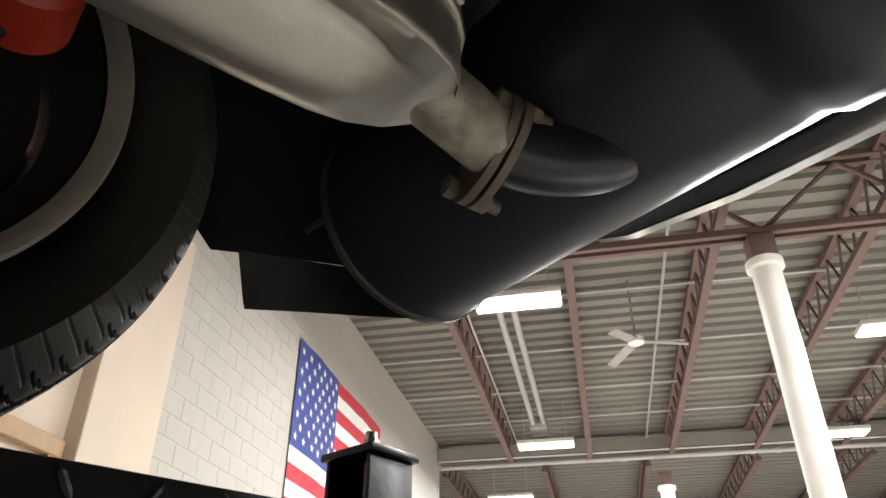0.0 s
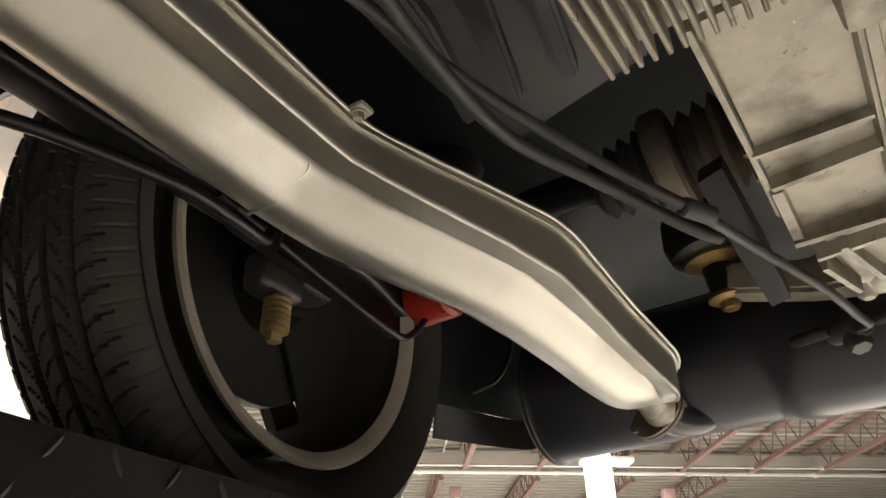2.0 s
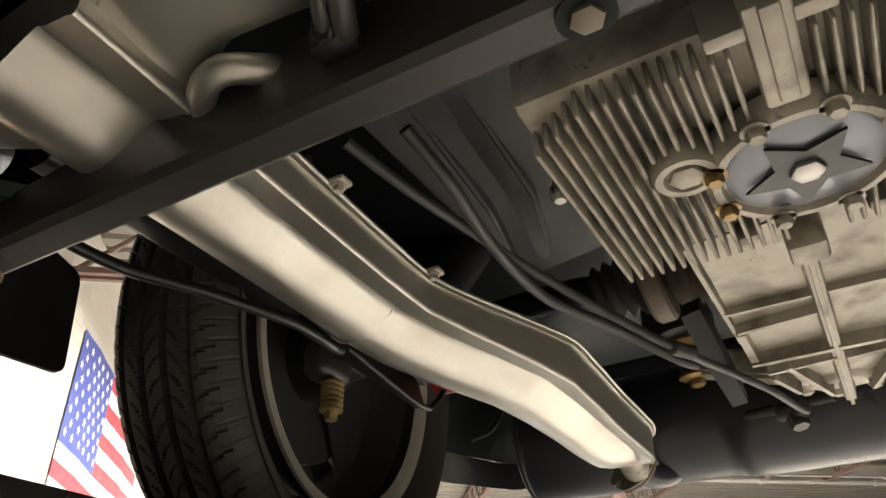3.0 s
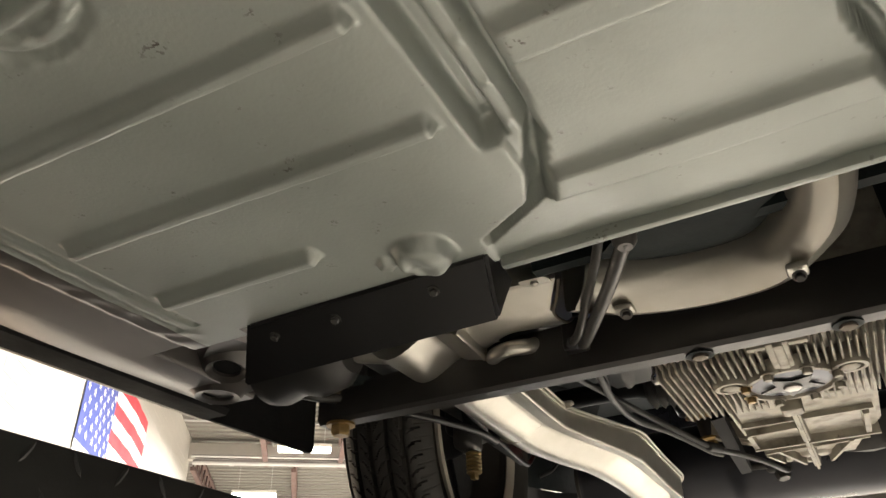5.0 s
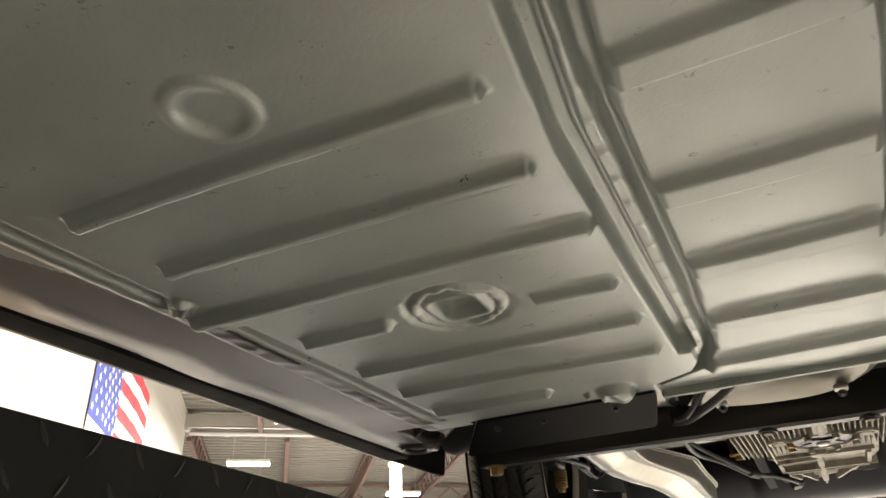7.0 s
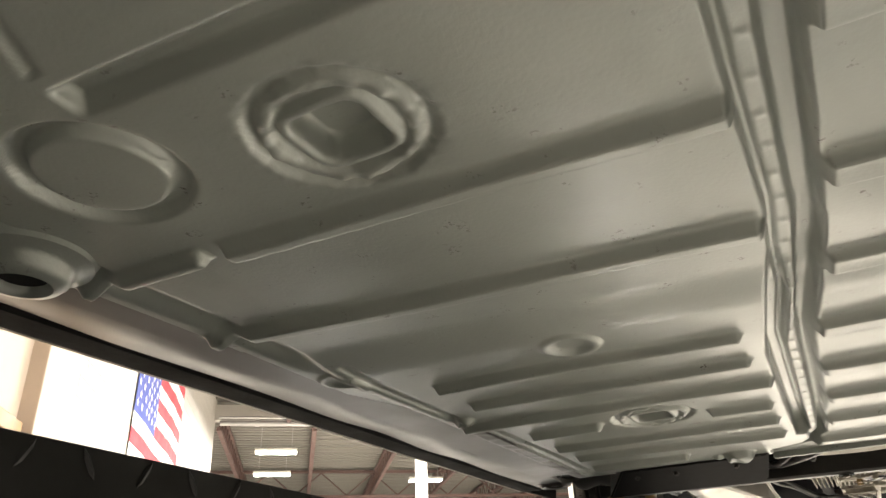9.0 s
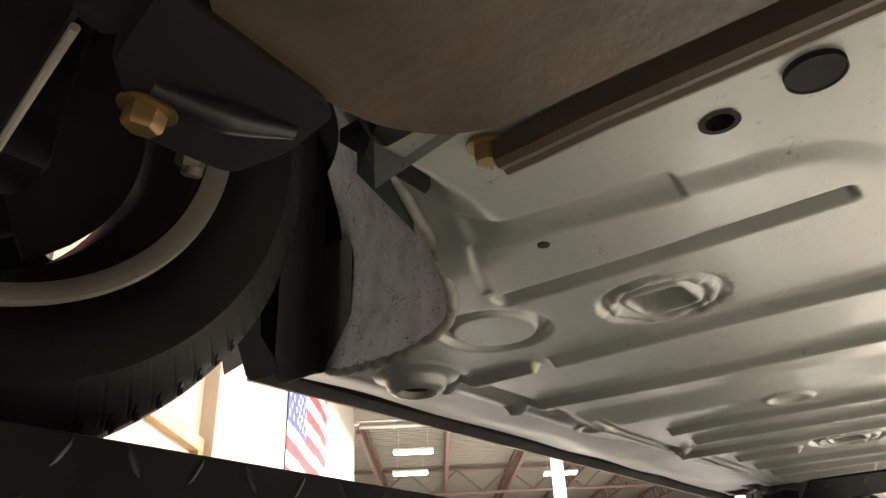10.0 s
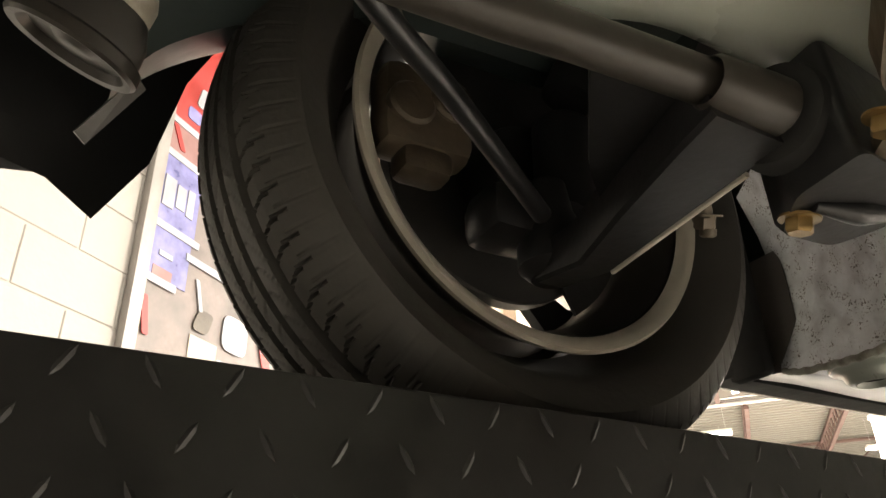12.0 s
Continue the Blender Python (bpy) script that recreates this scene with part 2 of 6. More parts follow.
# corrugated roof deck, ribs running across the hall
bm = B()
us = []
u = -16.0
while u < 38:
    us += [(u, 0), (u + 0.16, 0), (u + 0.19, 0.06), (u + 0.29, 0.06)]
    u += 0.32
rows = [[room(a, -26, ROOF_Z + h) for a, h in us], [room(a, 26, ROOF_Z + h) for a, h in us]]
add_loft(bm, rows, closed=False)
tagged(part("ceiling", bm, DECK, None, smooth=False), "pale corrugated metal roof deck", "ceiling", "", "structure")
bm = B()
add_box(bm, (-16, -26, ROOF_Z + 0.12), (38, 26, ROOF_Z + 0.3), m=ROOM)
setting("roof", bm, DECK, "flat metal roof over the hall", "roof")

for nm, lo, hi in (("wall_south", (-16.2, -26, 0), (-16, 26, ROOF_Z)), ("wall_north", (38, -26, 0), (38.2, 26, ROOF_Z)),
                   ("wall_east", (-16, 26, 0), (38, 26.2, ROOF_Z)), ("wall_far_west", (16.6, -26.2, 0), (38, -26, ROOF_Z)),
                   ("wall_return", (16.4, -26, 0), (16.6, WALL_V, ROOF_Z))):
    bm = B()
    add_box(bm, lo, hi, m=ROOM)
    setting(nm, bm, WHITEWALL, "plain white painted hall wall", "wall")

# wall with the flag; its blocks follow at the end of the file
bm = B()
add_box(bm, (-16, WALL_V - 0.3, 0), (16.4, WALL_V - 0.005, ROOF_Z), m=ROOM)
wall_west = setting("wall_west", bm, WHITEWALL, "white painted concrete block wall with a flag", "wall")
bm = B()
add_box(bm, (4.2, WALL_V - 0.01, 0), (5.05, WALL_V + 0.16, 5.05), 0.01, m=ROOM)
setting("pilaster", bm, BEIGE, "beige painted pilaster against the block wall", "pilaster")
bm = B()
add_box(bm, (1.5, WALL_V - 0.008, 0), (4.2, WALL_V + 0.03, ROOF_Z), m=ROOM)
setting("wall_panel", bm, BEIGE, "beige painted wall panel beside the pilaster", "wall panel")
bm = B()
add_box(bm, (2.2, WALL_V + 0.03, 2.85), (4.15, WALL_V + 0.1, 2.97), 0.008, m=ROOM)
add_box(bm, (4.02, WALL_V + 0.03, 0), (4.15, WALL_V + 0.1, 2.85), 0.008, m=ROOM)
setting("door_trim", bm, WOOD, "brown wooden door casing on the beige wall", "door trim")

# header beam across the hall and the pipes under it
bm = B()
add_box(bm, (16.4, WALL_V, 6.12), (16.62, 26, 6.5), 0.01, m=ROOM)
setting("header_beam", bm, WHITEWALL, "white header beam across the hall", "beam")
for k, (du, z, r) in enumerate(((-0.25, 6.05, 0.045), (-0.5, 5.92, 0.06), (-0.8, 5.98, 0.03))):
    bm = B()
    add_cyl(bm, room(16.4 + du, -3.3, z), room(16.4 + du, 25.5, z), r, 12)
    for j in range(9):
        add_lathe(bm, room(16.4 + du, -2.5 + j * 3.1, z), V, [(0, r * 1.35), (0.09, r * 1.35)], 12)
    tagged(part("ceiling_pipe", bm, PIPE), "grey pipe run with couplings under the roof", "pipe", "ceiling pipes")
for k, v in enumerate((-1.6, 1.2, 5.5)):
    bm = B()
    add_cyl(bm, room(-6, v, 6.42), room(16.2, v, 6.42), 0.022, 8)
    tagged(part("ceiling_conduit", bm, PIPE), "thin grey conduit along the roof", "conduit", "ceiling conduits")
for uu in (9.3, 11.2, 13.0, 14.6):
    bm = B()
    add_cyl(bm, room(uu, -3.4, 6.45), room(uu, 25, 6.45), 0.025, 8)
    tagged(part("ceiling_conduit", bm, PIPE), "thin grey conduit along the roof", "conduit", "ceiling conduits")


def joist(v, u0, u1, name="roof_joist"):
    """An open-web steel joist: two chords and a zigzag web."""
    t = thing(name, room(u0, v, 5.95), "red oxide open-web steel roof joist", "joist", "roof joists")
    for z in (5.98, 6.52):
        bm = B()
        add_box(bm, (u0, v - 0.055, z - 0.045), (u1, v + 0.055, z + 0.045), 0.004, m=ROOM, seg=1)
        part("chord", bm, OXIDE, t)
    bm = B()
    n = int((u1 - u0) / 0.6)
    zig = []
    for k in range(n):
        zig += [room(u0 + k * 0.6, v, 5.98), room(u0 + k * 0.6 + 0.3, v, 6.5)]
    add_tube(bm, zig, 0.018, 6, smooth=False)
    part("web", bm, OXIDE, t)


for k in range(9):
    joist(-1.72 + k * 1.68, -8, 16.3)
for k in range(8):
    joist(-8 + k * 2.3, 16.7, 36)

# girder on columns
for uu in (6.9, 25.0):
    t = thing("girder", room(uu, -3.4, 5.6), "red oxide steel girder truss across the hall", "girder", "girders")
    for z in (5.66, 6.5):
        bm = B()
        for dv in (-0.07, 0.07):
            add_box(bm, (uu + dv - 0.035, -3.4 if uu < 16 else -20, z - 0.04), (uu + dv + 0.035, 25.5, z + 0.04), 0.006, m=ROOM, seg=1)
        part("chord", bm, OXIDE, t)
    bm = B()
    zig = []
    for k in range(16):
        zig += [room(uu, -3.4 + k * 1.8, 5.7), room(uu, -2.5 + k * 1.8, 6.46)]
    add_tube(bm, zig, 0.035, 6, smooth=False)
    part("web", bm, OXIDE, t)


def column(u, v):
    t = thing("column", room(u, v, 0), "white painted round steel column", "column", "columns")
    bm = B()
    add_cyl(bm, room(u, v, 0.02), room(u, v, 5.3), 0.145, 24)
    part("shaft", bm, WHITECOL, t)
    bm = B()
    add_lathe(bm, room(u, v, 5.22), (0, 0, 1), [(0, 0.15), (0.02, 0.185), (0.1, 0.185), (0.12, 0.15)], 24)
    part("collar", bm, WHITECOL, t)
    bm = B()
    add_box(bm, (u - 0.13, v - 0.13, 5.3), (u + 0.13, v + 0.13, 5.6), 0.01, m=ROOM)
    part("cap", bm, OXIDE, t, "red oxide steel cap")
    bm = B()
    add_box(bm, (u - 0.2, v - 0.2, 0), (u + 0.2, v + 0.2, 0.02), m=ROOM)
    part("base_plate", bm, OXIDE, t)


for cu, cv in ((6.9, 1.93), (16.05, 1.45), (16.05, 6.35), (6.9, 9.5), (-6.5, 2.0)):
    column(cu, cv)

# high-bay lamps, with the unseen ones added for their light
for lu, lv, share in LAMPS:
    t = thing("high_bay_lamp", room(lu, lv, LAMP_Z), "white linear high-bay lamp, lit, hung from the roof", "ceiling lamp", "high-bay lamps")
    bm = B()
    add_box(bm, (lu - 0.2, lv - 0.55, LAMP_Z + 0.01), (lu + 0.2, lv + 0.55, LAMP_Z + 0.09), 0.015, m=ROOM)
    part("housing", bm, WHITECOL, t)
    bm = B()
    add_box(bm, (lu - 0.18, lv - 0.53, LAMP_Z - 0.012), (lu + 0.18, lv + 0.53, LAMP_Z + 0.008), 0.004, m=ROOM)
    part("diffuser", bm, LEDMAT, t, "glowing white diffuser")
    bm = B()
    for dv in (-0.4, 0.4):
        bm = B()
        add_cyl(bm, room(lu, lv + dv, LAMP_Z + 0.09), room(lu, lv + dv, ROOF_Z), 0.006, 6)
        part("hanger", bm, PIPE, t)
    ld = bpy.data.lights.new("high_bay_light", "AREA")
    ld.shape, ld.size, ld.size_y = "RECTANGLE", 0.36, 1.06
    ld.energy, ld.color = LAMP_WATTS * share, (1.0, 0.95, 0.875)
    lo = new("high_bay_light", ld)
    lo.matrix_world = ROOM @ pose(lu, lv, LAMP_Z - 0.02)

# hanging heater flue along the joists
bm = B()
for dv in (-0.1, 0.1):
    add_cyl(bm, room(8.5, -0.95 + dv, 6.1), room(14.0, -0.95 + dv, 6.1), 0.05, 10)
add_box(bm, (13.8, -1.12, 6.0), (14.3, -0.78, 6.2), 0.02, m=ROOM)
tagged(part("tube_heater", bm, PIPE), "grey twin tube heater under the roof", "heater")

# ceiling fan
t = thing("ceiling_fan", room(9.4, 0.75, 5.6), "three-bladed ceiling fan on a long rod", "ceiling fan")
bm = B()
add_cyl(bm, room(9.4, 0.75, 5.75), room(9.4, 0.75, ROOF_Z), 0.015, 8)
part("rod", bm, PIPE, t)
bm = B()
add_lathe(bm, room(9.4, 0.75, 5.62), (0, 0, 1), [(0, 0.05), (0.03, 0.11), (0.1, 0.11), (0.14, 0.04)], 20)
part("motor", bm, WHITECOL, t)
for k in range(3):
    bm = B()
    add_box(bm, (0.1, -0.07, -0.005), (0.68, 0.07, 0.005), 0.002, m=Matrix.Translation(room(9.4, 0.75, 5.68)) @ pose(0, 0, 0, 0, 8, 40 + k * 120) @ pose(0, 0, 0, 10, 0, 0))
    part("blade", bm, FRAMEG, t)

# flag on the wall: hoist at u = 7.93, top at z = 5.46
FU, FZ, FL, FH = 7.93, 5.46, 3.75, 2.55


def cloth(u0, u1, z0, z1, lift, n=10):
    bm = B()
    rows = []
    for i in range(n + 1):
        a = u0 + (u1 - u0) * i / n
        w = 0.012 * math.sin(a * 3.1) + 0.006 * math.sin(a * 9)
        rows.append([room(a, WALL_V + 0.02 + w + lift, z0), room(a, WALL_V + 0.02 + w + lift, z1)])
    r2 = [[q + V * 0.002 for q in row] for row in rows]
    add_loft(bm, [[*a, *b[::-1]] for a, b in zip(rows, r2)])
    return bm


flag = thing("flag", room(FU, WALL_V, FZ - FH), "large striped flag with a starred blue canton on the wall", "flag")
sh = FH / 13
for i in range(13):
    u0 = FU + (FL * 0.41 if i < 7 else 0)
    part("stripe", cloth(u0, FU + FL, FZ - (i + 1) * sh, FZ - i * sh, 0), FABRICR if i % 2 == 0 else FABRICW, flag)
part("canton", cloth(FU, FU + FL * 0.41, FZ - 7 * sh, FZ, 0.0), FABRICB, flag, "blue canton")
cw, ch = FL * 0.41, 7 * sh
for i in range(9):
    for j in range(11):
        if (i + j) % 2 == 0:
            bm = B()
            cu, cz = FU + cw * (j + 1) / 12, FZ - ch * (i + 1) / 10
            w = 0.012 * math.sin(cu * 3.1) + 0.006 * math.sin(cu * 9)
            pts = []
            for k in range(10):
                rr = 0.06 if k % 2 == 0 else 0.024
                a = math.pi / 2 + k * math.pi / 5
                pts.append(room(cu + rr * math.cos(a), WALL_V + 0.025 + w, cz + rr * math.sin(a)))
            add_plate(bm, pts, V, 0.003)
            part("star", bm, FABRICW, flag, smooth=False)

# poster on the block wall
pu = -0.36
poster = thing("wall_poster", room(pu, WALL_V, 1.2), "tall framed colour print in red, violet and grey", "poster")
bm = B()
add_box(bm, (pu - 0.03, WALL_V, 1.2), (pu + 0.03, WALL_V + 0.035, 4.2), 0.005, m=ROOM)
part("frame", bm, FRAMEG, poster, "grey metal frame edge")
bm = B()
add_box(bm, (pu + 0.03, WALL_V, 1.2), (pu + 1.9, WALL_V + 0.012, 4.2), m=ROOM)
part("sheet", bm, POSTG, poster)
for nm, m_, u0, u1, z0, z1, out in (("red_print", POSTR, 0.03, 1.6, 3.335, 4.10, 1), ("pink_print", POSTP, 0.03, 0.26, 3.18, 3.32, 1), ("violet_print", POSTB, 0.03, 0.25, 2.865, 3.15, 1),
                                    ("violet_print", POSTB, 0.03, 0.24, 2.645, 2.835, 1), ("tan_print", POSTP, 0.06, 0.16, 2.645, 2.685, 2), ("beige_print", BEIGE, 0.30, 0.46, 2.40, 2.50, 1)):
    bm = B()
    add_box(bm, (pu + u0, WALL_V + 0.012 + 0.002 * out, z0), (pu + u1, WALL_V + 0.0145 + 0.002 * out, z1), m=ROOM)
    part(nm, bm, m_, poster, smooth=False)
# pale bars between the fields, and bars for the unreadable words
for u0, u1, z0, z1 in ((0.03, 0.27, 3.305, 3.335), (0.03, 0.27, 3.150, 3.180), (0.03, 0.28, 2.835, 2.865), (0.03, 0.19, 2.615, 2.645), (0.22, 0.47, 2.770, 2.800),
                       (0.05, 0.11, 2.93, 3.06), (0.12, 0.17, 2.95, 3.05), (0.18, 0.22, 2.94, 3.06), (0.08, 0.15, 2.73, 2.75)):
    bm = B()
    add_box(bm, (pu + u0, WALL_V + 0.0165, z0), (pu + u1, WALL_V + 0.0205, z1), m=ROOM)
    part("white_bar", bm, POSTW, poster, smooth=False)
for nm, m_, u0, z0, w, h, lean in (("pale_shape", POSTW, 0.15, 3.46, 0.06, 0.10, 0.02), ("blue_shape", POSTB, 0.11, 3.37, 0.08, 0.06, 0.0), ("pale_stroke", POSTW, 0.24, 3.60, 0.05, 0.16, 0.10), ("pale_stroke", POSTW, 0.33, 3.62, 0.03, 0.16, 0.10),
                                   ("red_stroke", POSTR, 0.10, 3.20, 0.03, 0.10, -0.06), ("red_stroke", POSTR, 0.06, 2.42, 0.03, 0.14, -0.03), ("pale_shape", POSTW, 0.48, 2.50, 0.16, 0.15, 0.0), ("pale_shape", POSTW, 0.44, 2.38, 0.22, 0.07, 0.02),
                                   ("brown_shape", BROWN, 0.30, 2.52, 0.09, 0.09, 0.03), ("red_stroke", POSTR, 0.80, 2.42, 0.06, 0.18, -0.08), ("pale_stroke", POSTW, 0.33, 2.60, 0.02, 0.12, -0.04)):
    bm = B()
    add_plate(bm, rounded([room(pu + u0 + a_ + lean * (z_ > 0), WALL_V + 0.0165, z0 + z_) for a_, z_ in ((0, 0), (w, 0), (w, h), (0, h))], min(w, h) * 0.3, 3), V, 0.004)
    part(nm, bm, m_, poster, smooth=False)

# ---- the lift ----
RUN_Z = 1.608


def run_edge(y):
    return -0.311


def run_top(y):
    return 1.583 - (y + 0.12) * 0.0118


lift = thing("car_lift", (-0.6, -1.2, 0), "black steel drive-on car lift with tread plate runways", "car lift")
SHEAR = Matrix(((1, 0, 0, 0), (0, 1, 0, 0), (0, -0.0118, 1, run_top(0) - RUN_Z), (0, 0, 0, 1)))


def runway(x0, x1):
    bm = B()
    add_box(bm, (x0, -3.8, 1.30), (x1, 2.6, RUN_Z), 0.002, m=SHEAR)
    return part("runway", bm, TREAD, lift, "black steel runway with raised diamond pattern")


deck_r = runway(-1.02, -0.311)
runway(0.50, 1.18)
# raised lozenge bars on the inner face and the top edge
bm = B()


def lozenge(bm, c, along, side, out, ln=0.017, w=0.0036, h=0.0010):
    c, along, side, out = Vector(c), Vector(along), Vector(side), Vector(out)
    a, b = along * ln / 2, side * w / 2
    base = [c - a, c - a * 0.45 - b, c + a * 0.45 - b, c + a, c + a * 0.45 + b, c - a * 0.45 + b]
    base = [bm.verts.new(p) for p in base]
    top = [bm.verts.new(p + out * h) for p in (c - a * 0.6, c + a * 0.6)]
    for i, j, k in ((0, 1, 0), (2, 3, 1), (3, 4, 1), (5, 0, 0)):
        bm.faces.new((base[i], base[j], top[k]))
    bm.faces.new((base[1], base[2], top[1], top[0]))
    bm.faces.new((base[4], base[5], top[0], top[1]))


y, k = -3.4, 0
while y < 2.2:
    for j in range(7):
        z = run_top(y) - 0.009 - j * 0.026
        yy = y + (0.017 if j % 2 else 0)
        s = 1 if (j + k) % 2 else -1
        d = Vector((0, 0.5, s * 0.86)).normalized()
        lozenge(bm, (run_edge(yy) + 0.0005, yy, z), d, Vector((0, -d.z, d.y)), (1, 0, 0))
    for j in range(3):
        xx = run_edge(y) - 0.016 - j * 0.03
        s = 1 if (j + k) % 2 else -1
        d = Vector((0.7, s * 0.7, 0)).normalized()
        lozenge(bm, (xx, y, run_top(y) + 0.0003), d, Vector((-d.y, d.x, 0)), (0, 0, 1), 0.024, 0.006, 0.0012)
    y += 0.034
    k += 1
tagged(part("tread_pattern", bm, TREAD, deck_r, "raised diamond tread pattern", smooth=False), kind="stuff")
for x, y in ((-0.7, 2.4), (-0.58, -3.5), (0.84, 2.4), (0.94, -3.5)):
    bm = B()
    add_box(bm, (x - 0.1, y - 0.1, 0.015), (x + 0.1, y + 0.1, 1.30), 0.01)
    part("leg", bm, TREAD, lift)
    bm = B()
    add_box(bm, (x - 0.2, y - 0.2, 0), (x + 0.2, y + 0.2, 0.015), 0.003)
    part("foot_plate", bm, TREAD, lift)

# lock bracket with a threaded rod beside the runway's wheel
br = thing("lift_bracket", (-0.90, 0.60, run_top(0.6)), "black steel bracket with a threaded rod and nuts on the runway", "bracket")
cx, cy = -0.90, 0.60
BRM = Matrix.Translation((cx, cy, 0)) @ pose(0, 0, 0, 0, 0, 10) @ Matrix.Diagonal((0.8, 0.8, 1, 1))
bm = B()
add_box(bm, (-0.068, -0.062, 1.800), (0.068, 0.062, 1.812), 0.003, m=BRM)
part("cap_plate", bm, BLACK, br)
for sx in (-1, 1):
    bm = B()
    add_box(bm, (sx * 0.052 - 0.005, -0.055, run_top(0.6)), (sx * 0.052 + 0.005, 0.055, 1.800), 0.002, m=BRM)
    part("side_plate", bm, BLACK, br)
bm = B()
add_box(bm, (-0.046, 0.035, run_top(0.6)), (0.046, 0.045, 1.800), 0.002, m=BRM)
part("back_plate", bm, BLACK, br)
bm = B()
add_cyl(bm, (cx, cy, 1.65), (cx, cy, 1.846), 0.009, 14)
for k in range(14):
    add_lathe(bm, (cx, cy, 1.69 + k * 0.007), (0, 0, 1), [(0, 0.009), (0.002, 0.0102), (0.004, 0.009)], 14, cap=False)
part("threaded_rod", bm, ZINC, br)
bm = B()
add_hex(bm, (cx, cy, 1.812), (0, 0, 1), 0.015, 0.016)
add_lathe(bm, (cx, cy, 1.829), (0, 0, 1), [(0, 0.011), (0.008, 0.011)], 6)
part("nut", bm, ZINC, br)

# ---- the car ----
CX = 0.09
car = thing("car", (CX, -1.15, RUN_Z), "old sports car on a lift, seen from beneath, grey-green painted floor", "car")
FLOOR_Z = 1.740


# floor pan as one pressed sheet
def sstep(t):
    t = np.clip(t, 0, 1)
    return t * t * (3 - 2 * t)


def bead(X, Y, x0, x1, y, w=0.020, h=0.0095, near=0.0085, far=0.005, tilt=0.04):
    """A flat-topped bead along x that stands proud below the sheet; its near edge is at y where x = x1."""
    yl = Y - y - tilt * (X - x1)
    ex = np.maximum(np.maximum(x0 - X, X - x1), 0)
    up = np.clip(yl / near, 0, 1) ** 1.5 * (1 - sstep((yl - w + far) / far))
    return -h * up * (1 - sstep(ex / 0.007))


def bead_y(X, Y, x, y0, y1, w=0.01, h=0.006):
    ey = np.maximum(np.maximum(y0 - Y, Y - y1), 0)
    d = np.sqrt((X - x) ** 2 + ey ** 2)
    return h * (1 - sstep((d - w * 0.45) / (w * 0.75)))


def ring(X, Y, cx, cy, r, w, h, sq=2.0):
    d = (np.abs(X - cx) ** sq + np.abs(Y - cy) ** sq) ** (1 / sq) - r
    return h * (1 - sstep((np.abs(d) - w * 0.4) / (w * 0.7)))


def disc(X, Y, cx, cy, r, edge, h, sq=2.0):
    d = (np.abs(X - cx) ** sq + np.abs(Y - cy) ** sq) ** (1 / sq) - r
    return h * (1 - sstep((d + edge) / edge))


TC = 0.086


def groove_edge(Y):
    """Side of the groove between pan and tunnel flange."""
    return np.interp(Y, [-2.1, -1.82, -1.684, -1.62, -1.546, -1.40, -1.19, -1.0], [0.013, 0.009, 0.009, 0.004, -0.008, -0.026, -0.032, -0.036])


def flange_edge(Y):
    """Where the flange ends and the step down to the tunnel plate begins."""
    return np.interp(Y, [-2.1, -1.79, -1.645, -1.455, -1.18, -0.99, -0.925, -0.896], [0.036, 0.027, 0.025, 0.006, -0.001, -0.008, -0.034, -0.082])


def plate_edge(Y):
    return np.interp(Y, [-2.1, -1.64, -1.535, -1.415, -1.18, -0.985, -0.925, -0.885], [0.054, 0.043, 0.031, 0.018, 0.013, 0.003, -0.018, -0.080])


def lumps(X, Y, seed, f, amp):
    """Uneven crusts of paint: a few crossed waves."""
    return amp * (np.sin(X * f + seed + 2 * np.sin(Y * f * 0.7)) * np.sin(Y * f * 1.13 + seed * 2 + 2 * np.sin(X * f * 0.6)))


